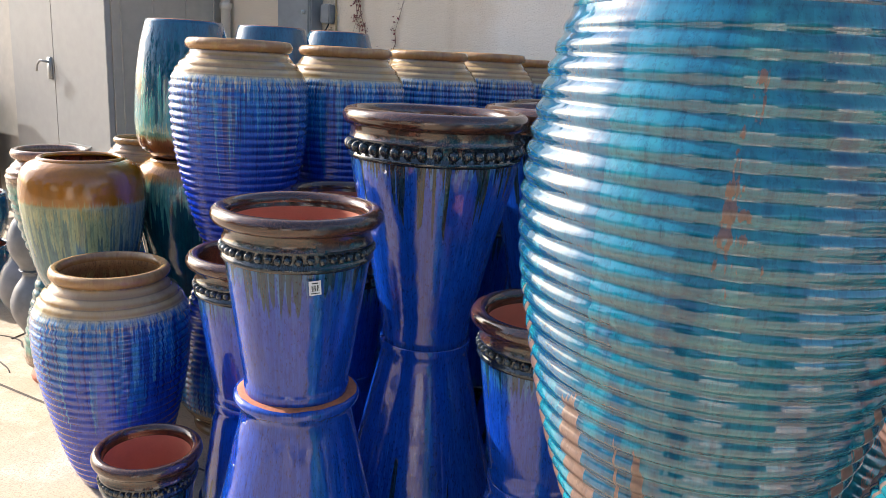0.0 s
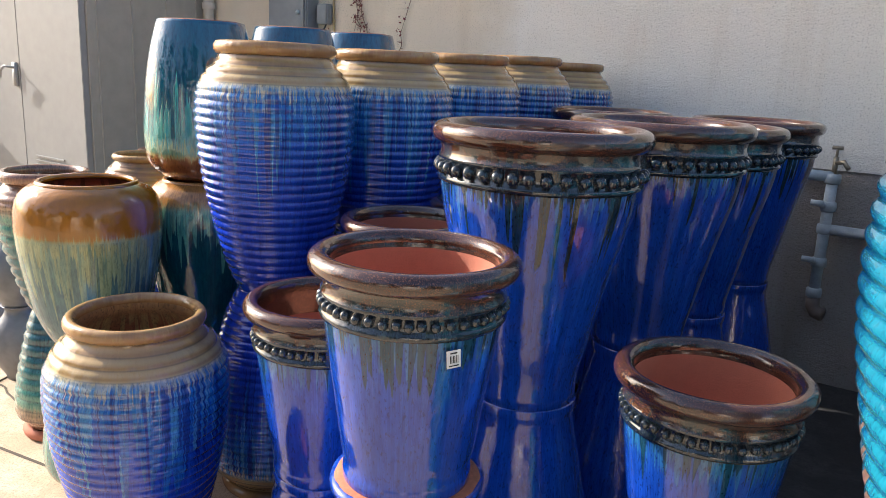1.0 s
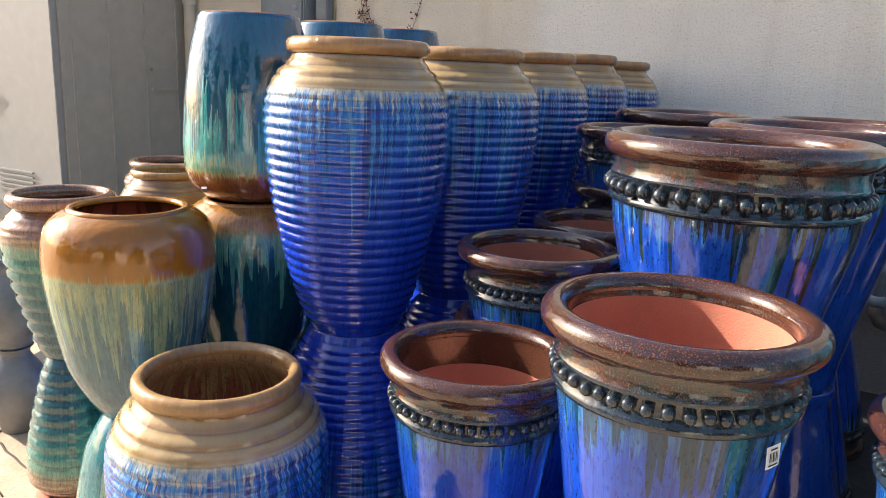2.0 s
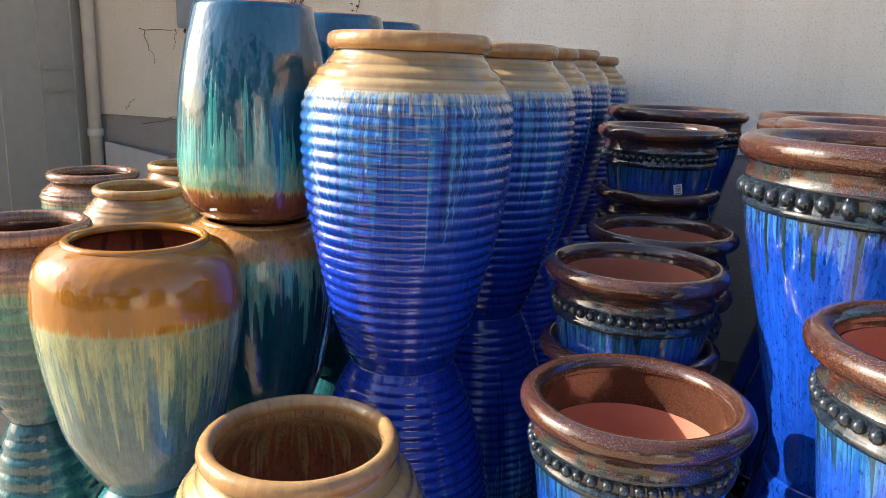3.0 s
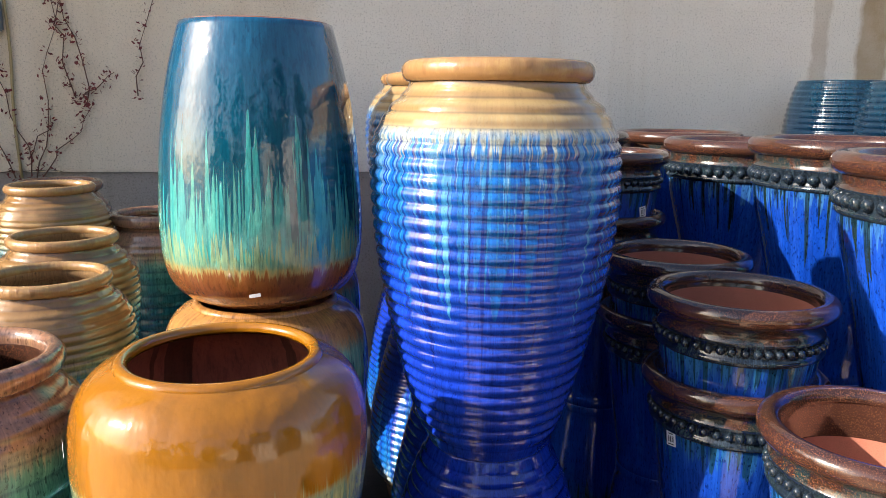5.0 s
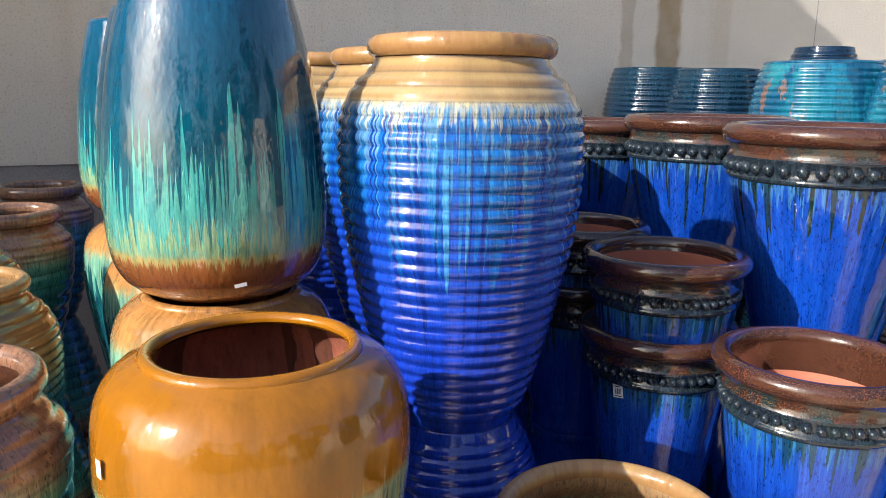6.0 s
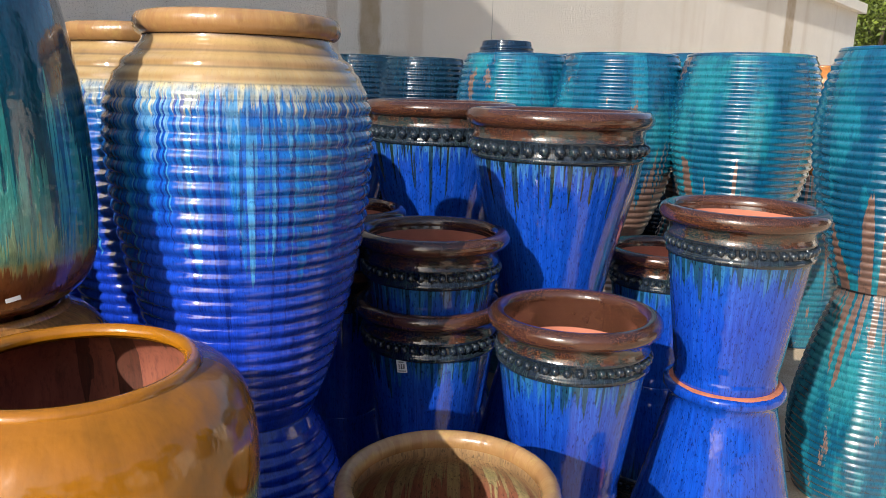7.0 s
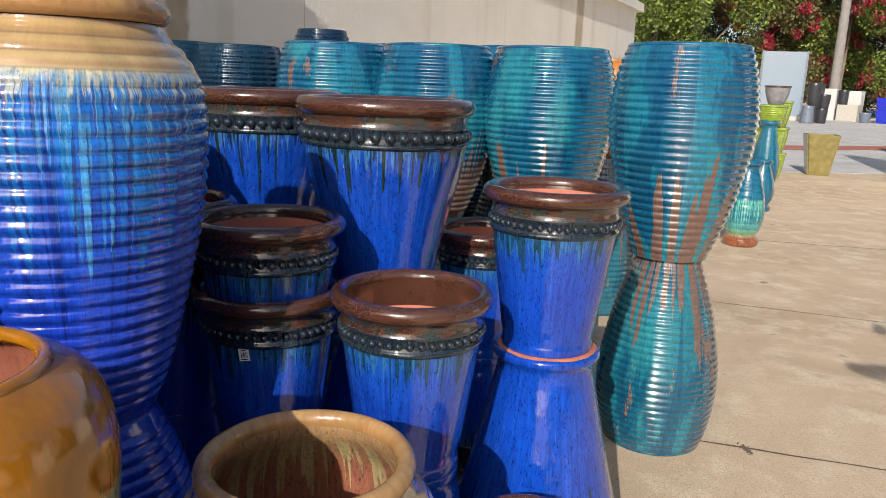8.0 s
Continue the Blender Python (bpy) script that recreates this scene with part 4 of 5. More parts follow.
# creeper with red leaves, bare stems and cracks in the plaster
m_stem = plain("dry_stem", (0.16, 0.09, 0.06), 0.9)
m_redleaf = plain("red_leaf", (0.19, 0.03, 0.026), 0.6, 0, 0.4)
rng = random.Random(5)
vine = thing("wall_creeper", WALL, "leafless creeper with a few dark red leaves on stucco", "creeper")
stems = []
for s0, z0, s1, z1, n in ((-4.20, 1.08, -3.93, 1.45, 7), (-4.20, 1.05, -4.05, 2.05, 9), (-4.22, 1.1, -4.36, 1.75, 8), (-4.3, 1.1, -4.58, 1.62, 8), (-4.55, 1.05, -4.80, 1.66, 8), (-4.0, 1.50, -4.12, 2.3, 9), (-3.93, 1.45, -4.10, 2.4, 9),
                          (-4.24, 1.2, -4.1, 1.42, 5), (-3.98, 1.48, -3.80, 1.62, 5), (-3.72, 1.5, -3.60, 2.0, 6), (-4.5, 1.1, -4.72, 1.40, 6), (-4.35, 1.62, -4.5, 1.68, 4)):
    pts = []
    for k in range(n + 1):
        u = k / n
        pts.append((s0 + (s1 - s0) * u + rng.uniform(-0.025, 0.025), -0.012, z0 + (z1 - z0) * u + rng.uniform(-0.02, 0.02)))
    stems.append(pts)
    bm = tube(bmesh.new(), pts, 0.0035, 0.0015, 5)
    part("stem", bm, m_stem, vine)
bm = bmesh.new()
for i, pts in enumerate(stems):
    for p in pts:
        for _ in range(16 if i in (5, 6) else 7):
            c = Vector(p) + Vector((rng.uniform(-0.03, 0.03), rng.uniform(-0.03, 0.0), rng.uniform(-0.03, 0.03)))
            a, b = Vector((rng.uniform(-1, 1), rng.uniform(-0.4, 0.4), rng.uniform(-1, 1))).normalized(), Vector((rng.uniform(-1, 1), rng.uniform(-1, 1), rng.uniform(-1, 1))).normalized()
            w = rng.uniform(0.004, 0.009)
            bm.faces.new([bm.verts.new(c + v) for v in (a * w * 1.6, b * w, -a * w * 1.6, -b * w)])
tagged(part("leaf", bm, m_redleaf, vine, "small dark red leaves", False), kind="stuff")
cracks = thing("plaster_cracks", WALL, "fine dark cracks in the stucco and plinth", "crack", kind="structure")
for s0, z0, s1, z1 in ((-5.2, 1.69, -4.9, 1.68), (-5.17, 1.68, -5.1, 1.48), (-4.92, 1.69, -4.95, 1.56), (-4.72, 1.69, -4.58, 1.28), (-5.22, 1.08, -4.95, 1.125), (-4.95, 1.12, -4.72, 0.9), (-4.76, 0.99, -4.70, 0.86), (-5.35, 1.17, -5.28, 1.24), (-5.02, 1.137, -4.85, 1.155), (-4.5, 1.12, -4.1, 1.14)):
    pts = [(s0 + (s1 - s0) * k / 7 + rng.uniform(-0.012, 0.012), -0.001, z0 + (z1 - z0) * k / 7 + rng.uniform(-0.008, 0.008)) for k in range(8)]
    part("crack", tube(bmesh.new(), pts, 0.0028, 0.0012, 5), m_crack, cracks)
joint = slab("wall_joint", WALL, [(1.60, -0.001, 1.13, 1.604, 0.0, 3.05)], m_plinth, "hairline joint in the stucco", "joint")

# ---------------------------------------------------------------- joints and cracks in the paving
paving = thing("paving_joints", pose(0, 0, 0), "narrow dirty joints between the concrete slabs", "joint", kind="structure")
for (x0, y0), (x1, y1), w in (((1.9, 3.95), (-1.6, -2.9), 0.008), ((5.2, -0.1), (2.9, -5.6), 0.010), ((3.2, 1.2), (1.2, -2.3), 0.007), ((11.6, -4.6), (10.4, -14.0), 0.02), ((14.2, -6.0), (-6.0, 5.5), 0.008)):
    d = Vector((x1 - x0, y1 - y0, 0))
    k = d.normalized().cross(Vector((0, 0, 1))) * w
    bm = bmesh.new()
    n, lo, hi = 40, [], []
    for i in range(n + 1):
        p = Vector((x0, y0, 0.0015)) + d * (i / n) + k * rng.uniform(-0.5, 0.5)
        lo.append(bm.verts.new(p - k * rng.uniform(0.35, 1.1)))
        hi.append(bm.verts.new(p + k * rng.uniform(0.35, 1.1)))
    for i in range(n):
        bm.faces.new((lo[i], lo[i + 1], hi[i + 1], hi[i]))
    part("joint", bm, m_crack, paving, smooth=False)
for path in (((-2.6, 3.9), (-2.2, 3.75), (-1.9, 3.45), (-1.6, 3.5)), ((-2.4, 3.3), (-2.1, 3.45), (-1.95, 3.3)), ((-2.2, 3.75), (-2.1, 4.2), (-2.3, 4.6))):
    pts = []
    for (x0, y0), (x1, y1) in zip(path, path[1:]):
        pts += [(x0 + (x1 - x0) * k / 6 + rng.uniform(-0.015, 0.015), y0 + (y1 - y0) * k / 6 + rng.uniform(-0.015, 0.015), 0.0) for k in range(6)]
    part("crack", tube(bmesh.new(), pts, 0.006, 0.003, 5), m_crack, paving)

# ---------------------------------------------------------------- price stickers
def sticker(x, y, z, r, toward, turn=0.0, w=0.028, h=0.034, printed=True):
    """A small curved white label on a pot of radius r about (x, y), facing the compass angle toward."""
    ob = thing("price_sticker", pose(x, y, z, 0, 0, toward), "white price sticker with a printed bar code", "sticker", "price stickers")

    def sheet(w0, w1, h0, h1, out, mat, nm, lab=""):
        bm = bmesh.new()
        cols = []
        c, s = math.cos(radians(turn)), math.sin(radians(turn))
        for k in range(5):
            q = []
            for hh in (h0, h1):
                u = w0 + (w1 - w0) * k / 4
                uu, vv = u * c - hh * s, u * s + hh * c
                q.append(bm.verts.new(((r + out) * math.cos(uu / r), (r + out) * math.sin(uu / r), vv)))
            cols.append(q)
        for a, b in zip(cols, cols[1:]):
            bm.faces.new((a[0], b[0], b[1], a[1]))
        part(nm, bm, mat, ob, lab, False)

    sheet(-w / 2, w / 2, -h / 2, h / 2, 0.0025, m_white, "paper")
    if not printed:
        return
    for k, bw in enumerate((0.002, 0.001, 0.0025, 0.001, 0.0018, 0.0012)):
        u = -w * 0.28 + k * w * 0.11
        sheet(u, u + bw, -h * 0.22, h * 0.20, 0.0032, m_ink, "bar")
    sheet(-w * 0.25, w * 0.25, h * 0.30, h * 0.38, 0.0032, m_ink, "print_line")
    sheet(-w * 0.35, w * 0.35, -h * 0.40, -h * 0.33, 0.0032, m_ink, "print_line")


for nm, (x, y), z, p, turn in (("planter", (-0.334, 1.806), 1.023, (-0.265, 1.640), 4), ("stack", (-0.326, 2.613), 0.757, (-0.497, 2.67), 8), ("tall stack", (0.207, 3.334), 1.159, (0.183, 3.216), 10)):
    d = Vector((p[0] - x, p[1] - y))
    sticker(x, y, z, {"planter": 0.181, "stack": 0.1785, "tall stack": 0.1725}[nm], math.degrees(math.atan2(d.y, d.x)), turn)
sticker(-1.117, 3.353, 1.125, 0.212, -127, 8, 0.022, 0.007, False)
sticker(-1.423, 2.996, 0.985, 0.2365, 165, 0, 0.014, 0.026, False)
sticker(0.404, 1.048, 0.06, 0.178, 139, 25, 0.03, 0.03)

# ---------------------------------------------------------------- far side of the yard
g2 = "distant display pots"
FOOTED = [(0.0, 0.15), (0.02, 0.165), (0.07, 0.165), (0.10, 0.135), (0.18, 0.17), (0.32, 0.195), (0.50, 0.175), (0.68, 0.125), (0.76, 0.105), (0.79, 0.12)]
m_drip_jar = glaze("turquoise_drip_glaze", 0.83, [(0.0, (0.24, 0.075, 0.035)), (0.11, (0.26, 0.085, 0.04)), (0.14, (0.30, 0.34, 0.16)), (0.20, (0.10, 0.34, 0.28)), (0.35, (0.012, 0.15, 0.22)), (1.0, (0.006, 0.10, 0.19))], fringe=0.02,
                   runs=((0.46, 0.36, (0.13, 0.42, 0.32), 22.0, 0.65, 0.9),), rib=0.06, valley=0.4, rough=0.1)
jar("turquoise_jar", spin(4.2, -1.72, 0, 0, 0.98, 1.0), "ribbed turquoise jar, pale drips above a terracotta foot", g2, m_drip_jar, m_drip_jar, FOOTED, 0.83, 0.125, 0.06, 0.006, 0.72, m_clay)
m_teal_plain = glaze("teal_plain_glaze", 0.615, [(0.0, (0.008, 0.085, 0.16)), (1.0, (0.010, 0.12, 0.19))], fringe=0.05, rough=0.1, mottle=0.2)
tq = jar("turquoise_jar", spin(6.22, -3.22, 0, 60, 0.85, 0.78), "smooth teal jar on the concrete", g2, m_teal_plain, m_teal_plain, FOOTED, 0.83, 0.125, 0.06, 0.001, 0.72, m_clay)
again(tq, spin(7.35, -4.0, 0, 20, 0.95, 1.32))
again(tq, spin(10.4, -6.0, 0.004, 50, 1.1, 0.7))
again(tq, spin(10.4, -6.0, 0.59, 20, 1.1, 0.6))
lime_pts = [(0.0, 0.12), (0.1, 0.15), (0.3, 0.19), (0.42, 0.20), (0.46, 0.20)]
lime_0 = jar("lime_pot", spin(7.55, -4.15, 0, 0, 0.62, 0.95), "lime green ribbed pot in a tall stack", g2, m_lime, m_lime, lime_pts, 0.5, 0.21, 0.05, 0.006, 0.44, m_lime)
for x, y, z, r, h in ((7.55, -4.15, 0.475, 1.0, 1.05), (7.55, -4.15, 1.0, 0.95, 0.62), (8.9, -5.10, 0, 0.85, 0.8), (8.9, -5.10, 0.40, 0.85, 0.9), (8.9, -5.10, 0.85, 0.9, 0.9), (9.7, -5.75, 0.004, 0.85, 0.9), (9.7, -5.75, 0.454, 0.85, 0.9), (9.7, -5.75, 0.904, 0.9, 0.9)):
    again(lime_0, spin(x, y, z, 40 * z + 9 * x, r, h))
jar("brown_bowl", spin(8.9, -5.10, 1.30, 0, 0.95, 0.6), "grey-brown glazed bowl on top of a green stack", g2, m_grey_pot, m_rim, lime_pts, 0.5, 0.21, 0.05, 0.002, 0.44, m_rim)


def square_planter(name, m, label, top, base, h, mat):
    ob = thing(name, m, label, "planter", g2)
    bm = bmesh.new()
    ring = []
    for w, z in ((base - 0.01, 0), (base, 0.02), (top, h), (top - 0.05, h), (base - 0.05, 0.06)):
        ring.append([bm.verts.new((sx * w, sy * w, z)) for sx, sy in ((-1, -1), (1, -1), (1, 1), (-1, 1))])
    for a, b in zip(ring, ring[1:]):
        for k in range(4):
            bm.faces.new((a[k], a[(k + 1) % 4], b[(k + 1) % 4], b[k]))
    bm.faces.new(ring[0][::-1])
    bm.faces.new(ring[-1])
    bmesh.ops.bevel(bm, geom=[e for e in bm.edges if abs(e.verts[0].co.z - e.verts[1].co.z) > 0.1], offset=0.03, segments=3, affect="EDGES")
    part("body", bm, mat, ob, smooth=False)
    return ob


def round_planter(name, m, label, top, base, h, mat):
    ob = thing(name, m, label, "planter", g2)
    prof = [(0.02, 0.0), (base * 0.96, 0.0), (base, 0.02)] + [(base + (top - base) * math.sin(k / 8 * 1.57), 0.02 + (h - 0.03) * k / 8) for k in range(1, 9)]
    part("body", lathe(prof + [(top - 0.01, h), (top - 0.05, h), (top - 0.06, h - 0.05), (base * 0.7, 0.08), (0.01, 0.08)], 28), mat, ob)
    return ob


square_planter("square_planter", pose(10.32, -7.1, 0.0, 0, 0, -28), "olive glazed square planter on the concrete", 0.29, 0.19, 0.76, m_olive)
m_slate = plain("slate_glaze", (0.13, 0.15, 0.19), 0.3, 0, 0.2)
m_jade = plain("jade_glaze", (0.07, 0.20, 0.15), 0.15, 0, 0.25)
FAR = 0.004
for x, y, z, top, base, h, mat, lab in ((34.4, -24.3, 0, 0.30, 0.36, 0.95, m_slate, "slate grey tapered planter"), (34.6, -24.7, 0.95, 0.34, 0.26, 1.2, m_black, "black tapered planter on a grey one"),
                                       (34.9, -25.5, 0, 0.32, 0.27, 0.82, m_black, "glossy black planter"), (34.9, -25.55, 0.82, 0.34, 0.28, 0.75, m_black, "glossy black planter on another"),
                                       (40.2, -30.9, 1.0, 0.30, 0.28, 0.9, m_black, "black cylinder planter on a box"), (37.5, -30.4, 0, 0.33, 0.24, 0.60, m_slate, "grey tapered planter"),
                                       (37.6, -32.3, 1.5, 0.40, 0.34, 0.85, m_jade, "jade green pot on blue planters")):
    round_planter("tapered_planter", pose(x, y, z + FAR), lab + " far across the yard", top, base, h, mat)
for x, y, z, top, base, h, mat, lab in ((38.2, -27.5, 0, 0.36, 0.26, 2.2, m_black, "tall black tapered planter"), (40.9, -30.6, 0, 0.36, 0.36, 1.95, m_box_white, "white display plinth"), (40.0, -31.3, 0, 0.60, 0.60, 1.0, m_siding, "beige display plinth"),
                                       (40.0, -31.6, 1.0, 0.42, 0.42, 0.85, m_box_white, "white square planter on a plinth"), (37.4, -31.8, 0, 0.55, 0.42, 0.75, m_cobalt_plain, "large cobalt blue planter"), (37.4, -31.8, 0.75, 0.58, 0.46, 0.75, m_cobalt_plain, "large cobalt blue planter on another")):
    square_planter("square_planter", pose(x, y, z + FAR, 0, 0, 37), lab + " far across the yard", top, base, h, mat)
pane = thing("water_panel", pose(38.6, -25.4, FAR, 0, 0, 58), "tall pale panel of a water feature in a white frame", "panel", g2)
bm = bmesh.new()
box(bm, -1.15, -0.05, 0.25, 1.15, 0.05, 3.95, 0.01)
part("pane", bm, plain("pale_glass_panel", (0.21, 0.26, 0.31), 0.25, 0, 0.08), pane, smooth=False)
for x in (-1.2, 1.2):
    bm = bmesh.new()
    box(bm, x - 0.06, -0.09, 0.0, x + 0.06, 0.09, 4.0, 0.01)
    part("post", bm, m_slate, pane, smooth=False)
bm = bmesh.new()
box(bm, -1.3, -0.3, 0.0, 1.3, 0.3, 0.25, 0.02)
part("base", bm, m_siding, pane, smooth=False)

# brick strip in the paving
strip = thing("brick_strip", pose(16.5, -10.5, 0.004, 0, 0, -81), "course of red bricks laid in the concrete", "paving", kind="structure")
bm = bmesh.new()
box(bm, -0.5, -0.40, 0.001, 9.0, 0.70, 0.012)
part("mortar", bm, m_crack, strip, smooth=False)
bm = bmesh.new()
box(bm, -0.10, -0.235, 0.005, 0.10, 0.235, 0.035, 0.006)
brick_me = mesh_of(bm, "brick", m_brick, False)
for i in range(40):
    for j in range(2):
        b = new("brick", brick_me)
        b.parent = strip
        b.location = (-0.4 + i * 0.225, -0.12 + j * 0.52, rng.uniform(-0.003, 0.003))

# trees and flowering hedge at the end of the yard
def leaf_mat(name, base):
    n = Nodes(name)
    geo = n.t.nodes.new("ShaderNodeNewGeometry").outputs["Random Per Island"]
    col = n.ramp(geo, [(0.0, tuple(c * 0.55 for c in base)), (0.6, base), (1.0, tuple(min(1, c * 1.7) for c in base))])
    return n.done(col, 0.55, None, Transmission_Weight=0.0)


m_leaf = leaf_mat("green_leaves", (0.10, 0.135, 0.014))
m_leaf_dark = leaf_mat("dark_leaves", (0.032, 0.052, 0.013))
m_leaf_olive = leaf_mat("olive_leaves", (0.095, 0.085, 0.022))
m_flower = leaf_mat("crimson_bracts", (0.27, 0.012, 0.03))
m_bark = earth("bark", (0.20, 0.15, 0.11), 0.95, 1.5, 0.7)


def foliage(clumps, count, size, seed):
    r = random.Random(seed)
    bm = bmesh.new()
    for cx, cy, cz, rad in clumps:
        for _ in range(count):
            d = Vector((r.gauss(0, 1), r.gauss(0, 1), r.gauss(0, 1))).normalized() * rad * (r.random() ** 0.4)
            c = Vector((cx, cy, cz)) + d * Vector((1, 1, 0.85)).length / 1.65
            a = Vector((r.uniform(-1, 1), r.uniform(-1, 1), r.uniform(-1, 1))).normalized()
            b = a.cross(Vector((r.uniform(-1, 1), r.uniform(-1, 1), r.uniform(-1, 1)))).normalized()
            w = size * r.uniform(0.6, 1.3)
            bm.faces.new([bm.verts.new(c + v) for v in (a * w, b * w * 0.55, -a * w, -b * w * 0.55)])
    return bm


def tree(name, x, y, label, h, spread, mats, seed, count=1000, size=0.085):
    r = random.Random(seed)
    ob = thing(name, pose(x, y, 0), label, "tree", "trees at the end of the yard")
    bm = bmesh.new()
    tube(bm, [(0, 0, -0.05), (0.1, 0.05, h * 0.2), (0.05, -0.1, h * 0.5), (0.1, 0, h * 0.8)], 0.20, 0.06, 9)
    part("trunk", bm, m_bark, ob)
    clumps = []
    for k in range(20):
        a, q, z = r.uniform(0, 6.28), spread * math.sqrt(r.random()), h * r.uniform(0.12, 1.0)
        q *= 1.0 if z < h * 0.7 else 0.7
        clumps.append((q * math.cos(a), q * math.sin(a), z, spread * r.uniform(0.28, 0.48)))
    for k in range(5):
        c = clumps[k]
        part("limb", tube(bmesh.new(), [(0.05, 0, h * 0.25 + 0.1 * k), (c[0] * 0.5, c[1] * 0.5, (h * 0.3 + c[2]) / 2), c[:3]], 0.07, 0.02, 6), m_bark, ob)
    tagged(part("crown", foliage(clumps, count, size, seed), mats[0], ob, "", False), kind="stuff")
    if len(mats) > 1:
        tufts = []
        for c in clumps * 6:
            d = Vector((r.gauss(0, 1), r.gauss(0, 1), r.gauss(0, 1))).normalized() * c[3] * 0.95
            tufts.append((c[0] + d.x, c[1] + d.y, c[2] + d.z, spread * r.uniform(0.06, 0.14)))
        tagged(part("blossom", foliage(tufts, count // mats[2] // 6, size * 0.8, seed + 50), mats[1], ob, "crimson flower bracts", False), kind="stuff")
    return ob


for i, (x, y, h, sp, kind) in enumerate(((30, -13.0, 8.0, 3.2, 0), (33, -16.5, 8.5, 3.4, 0), (34, -21.0, 8.0, 3.0, 1), (33, -25.0, 8.5, 3.2, 2), (34, -29.5, 9.0, 3.4, 1), (34, -34, 9.0, 3.4, 2), (41, -18, 11.0, 4.0, 3), (42, -26, 12.0, 4.2, 3), (42, -34, 12.0, 4.2, 3), (40, -10, 11, 4.2, 0), (38, -30, 12.0, 4.5, 3), (38, -38, 12.0, 4.5, 3), (38, -22, 10.0, 4.0, 3))):
    name, lab, mats = (("green_tree", "leafy yellow-green tree behind the yard", (m_leaf,)), ("flowering_shrub", "tall bougainvillea with crimson bracts behind the yard", (m_leaf_olive, m_flower, 2)),
                       ("flowering_shrub", "tall green shrub with scattered crimson bracts", (m_leaf, m_flower, 3)), ("dark_tree", "tall dark green tree in the distance", (m_leaf_dark,)))[kind]
    # the row stands some fifty metres off
    tree(name, 1.45 * x + 1.07, 1.45 * y - 1.13, lab, 1.45 * h, 1.45 * sp, mats, 11 + i, 1500, 0.125)
palm = thing("palm_tree", pose(43.4, -32.6, 0), "palm trunk with pale ringed bark", "tree", "trees at the end of the yard")
bm = lathe([(0.34 - 0.06 * min(1, k / 30) + (0.02 if k % 2 else 0.0), k * 0.22) for k in range(50)], 14, 0.1)
part("trunk", bm, earth("palm_bark", (0.24, 0.22, 0.20), 0.95, 1.5, 0.7), palm)
tagged(part("crown", foliage([(0, 0, 11.2, 1.6), (0.8, 0.5, 11.0, 1.4), (-0.9, 0.2, 10.9, 1.4)], 300, 0.5, 3), m_leaf_dark, palm, "", False), kind="stuff")

# grey garden vases at the edge of the cluster
def vase(m, label):
    ob = thing("grey_vase", m, label, "vase", "grey vases")
    pts = [(0.0, 0.07), (0.02, 0.075), (0.10, 0.115), (0.18, 0.125), (0.26, 0.10), (0.32, 0.062), (0.345, 0.06), (0.36, 0.075)]
    part("body", lathe([(0.01, 0.0)] + smooth_profile(pts, 0.0, 0.36, 36) + [(0.062, 0.357), (0.05, 0.30)], 48, 0.01), m_grey_pot, ob)
    return ob


v0 = vase(spin(-2.12, 3.86, 0), "rounded grey glazed vase on the concrete")
again(v0, spin(-2.12, 3.86, 0.36, 40, 0.95))
again(v0, spin(-2.32, 4.12, 0, 80, 1.1))

# unseen young tree added beside the walk; its sparse twigs shade the paving
sap = thing("young_tree", pose(-2.83, 1.38, 0) @ Matrix.Scale(0.47, 4), "unseen slender young tree, added for the shade of its twigs", "tree")
part("trunk", tube(bmesh.new(), [(0, 0, -0.02), (0.03, 0.0, 1.5), (0.0, 0.04, 3.2), (0.08, 0.0, 4.6)], 0.03, 0.008, 8), m_bark, sap)
tips = []
for k in range(7):
    a = k * 0.9
    tip = (0.08 + 0.42 * math.cos(a), 0.42 * math.sin(a), 4.5 + 0.16 * k)
    part("twig", tube(bmesh.new(), [(0.05, 0.0, 3.9 + 0.1 * k), (0.06 + 0.2 * math.cos(a), 0.2 * math.sin(a), 4.3 + 0.12 * k), tip], 0.009, 0.004, 5), m_bark, sap)
    tips.append((*tip, 0.12))
tagged(part("crown", foliage(tips, 34, 0.075, 77), m_leaf, sap, "", False), kind="stuff")

# dark trees that stand behind the walk, seen mirrored in the glazes
for i, (x, y, h, sp) in enumerate(((-14.0, -13.0, 9.0, 3.0), (-8.3, -14.0, 8.0, 2.6), (-2.5, -14.5, 9.5, 3.0), (4.5, -14.0, 8.5, 2.8), (-16.5, -6.5, 8.0, 2.6), (-17.0, -0.5, 7.0, 2.2))):
    tree("dark_tree", x, y, "dark green tree behind the yard wall", h, sp, (m_leaf_dark,), 61 + i, 500, 0.14)

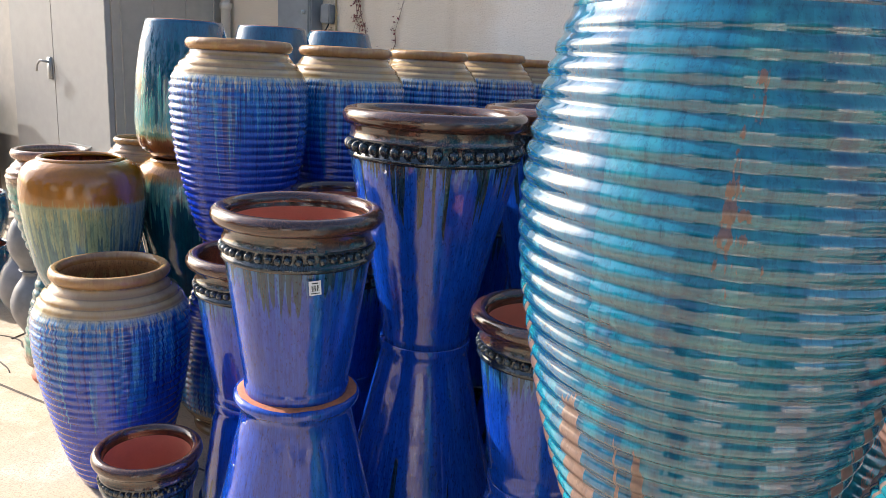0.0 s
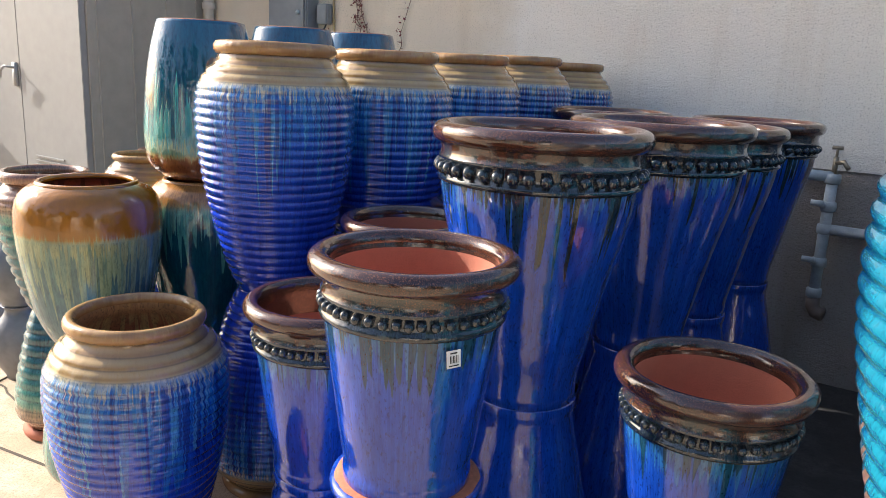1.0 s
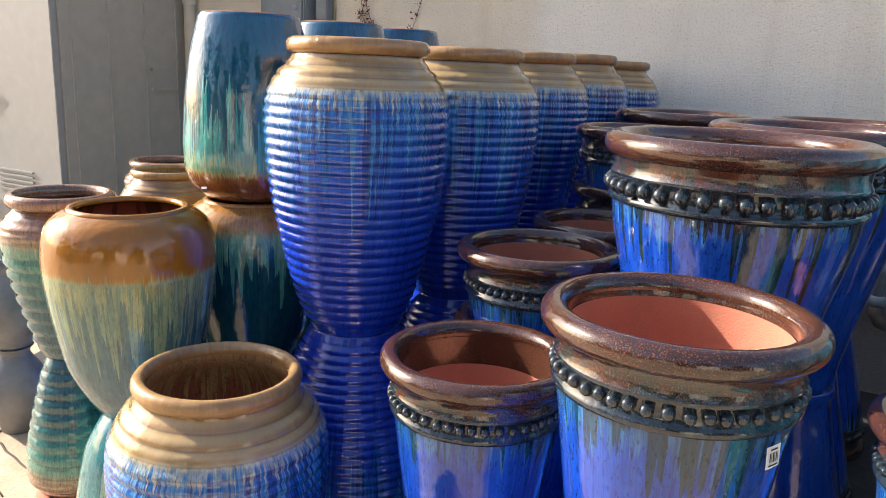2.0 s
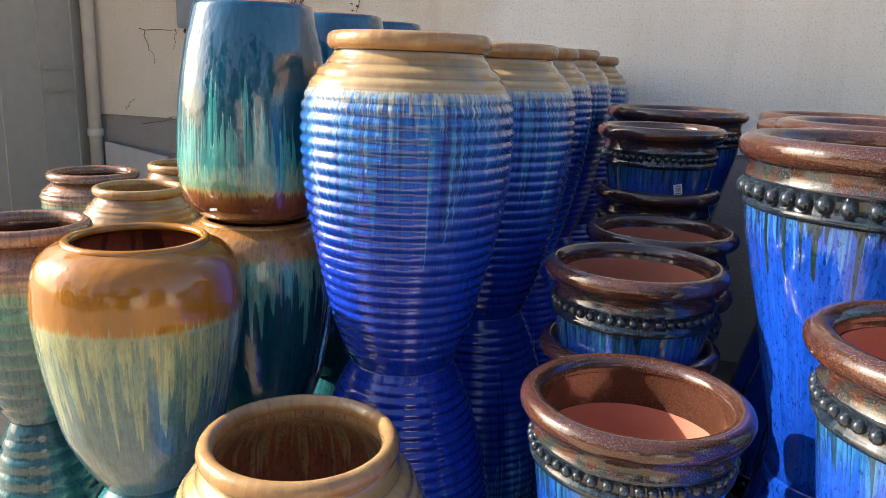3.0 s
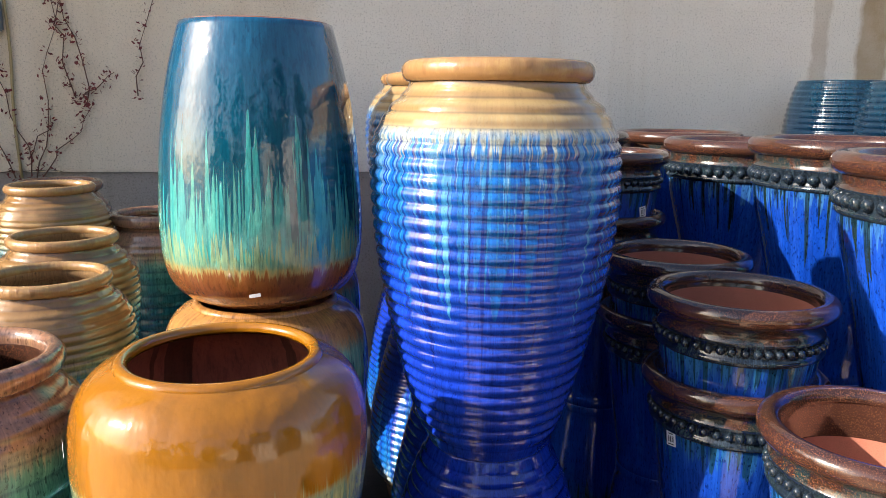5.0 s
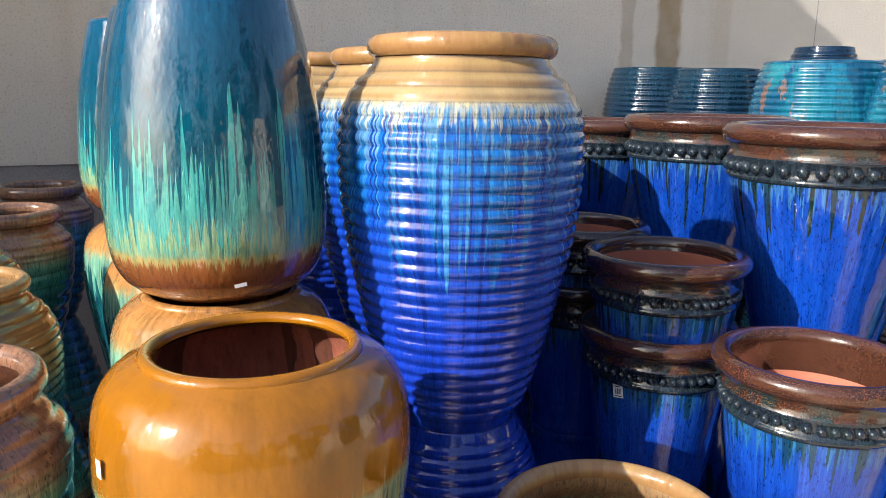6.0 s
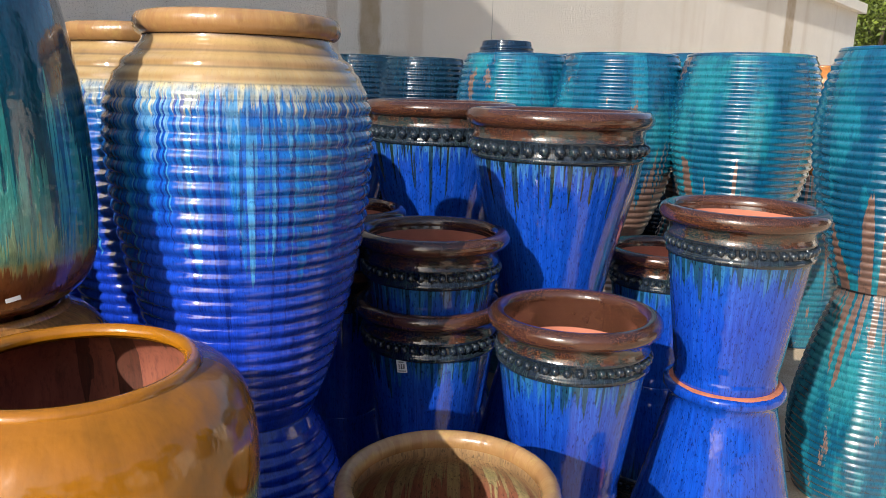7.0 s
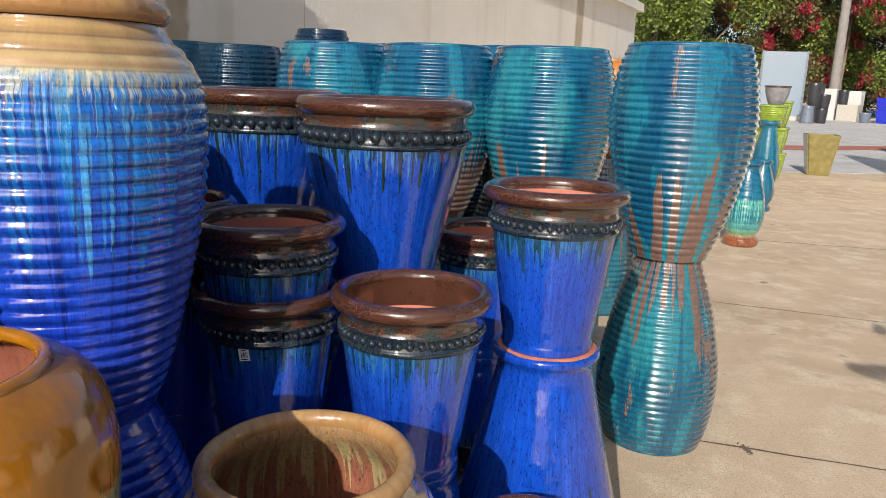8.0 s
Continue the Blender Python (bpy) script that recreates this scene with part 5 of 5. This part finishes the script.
# table with potted plants by the wing, and two teal pots in the corner
bench = thing("plant_table", WALL, "dark wooden table against the beige wing", "table")
bm = bmesh.new()
box(bm, -8.9, -1.75, 1.0, -7.42, -1.15, 1.05, 0.005)
part("tabletop", bm, m_stem, bench, smooth=False)
for x in (-8.85, -7.52):
    for y in (-1.72, -1.24):
        bm = bmesh.new()
        box(bm, x, y, 0.0, x + 0.06, y + 0.06, 1.0, 0.004)
        part("leg", bm, m_stem, bench, smooth=False)
bm = bmesh.new()
box(bm, -8.82, -1.22, 0.12, -7.5, -1.19, 0.99, 0.004)
part("back_panel", bm, m_black, bench, smooth=False)
for k, x in enumerate((-7.58, -7.95, -8.4)):
    ob = thing("potted_plant", WALL @ pose(x, -1.45, 1.05), "small potted plant with reddish leaves on the table", "plant", "potted plants on the table")
    part("pot", lathe([(0.02, 0.0), (0.06, 0.0), (0.085, 0.12), (0.09, 0.13), (0.078, 0.13), (0.07, 0.09), (0.01, 0.09)], 20), m_siding, ob)
    for i in range(4):
        part("stem", tube(bmesh.new(), [(0, 0, 0.08), (0.03 * math.cos(i * 1.7), 0.03 * math.sin(i * 1.7), 0.2), (0.09 * math.cos(i * 1.7), 0.09 * math.sin(i * 1.7), 0.27)], 0.005, 0.003, 5), m_stem, ob)
    tagged(part("foliage", foliage([(0.05 * math.cos(i * 2.1), 0.05 * math.sin(i * 2.1), 0.24 + 0.03 * i, 0.09) for i in range(4)], 45, 0.02, 91 + k), (m_redleaf, m_leaf_dark, m_redleaf)[k], ob, "", False), kind="stuff")
TUB = [(0.0, 0.13), (0.05, 0.165), (0.16, 0.195), (0.26, 0.20), (0.30, 0.195), (0.315, 0.185)]
c_0 = urn("round_pot", spin(-2.80, 4.45, 0, 0), "squat teal glazed pot beside the grey vases", K, TUB, 0.32, m_teal_plain, 0.18)
again(c_0, spin(-2.80, 4.45, 0.32, 70))

# crumbs of soil swept against a paving joint
rs = random.Random(8)
bm = bmesh.new()
for _ in range(40):
    c = Vector((rs.gauss(0, 0.022), rs.gauss(0, 0.012), 0.002))
    w = rs.uniform(0.002, 0.006)
    bmesh.ops.create_icosphere(bm, subdivisions=1, radius=w, matrix=Matrix.Translation(c))
crumbs = new("soil_crumbs", mesh_of(bm, "soil_crumbs", m_crack))
crumbs.matrix_basis = pose(0.22, 0.70, 0.002)
tagged(crumbs, "dark crumbs of soil on the concrete joint", "soil", kind="stuff")
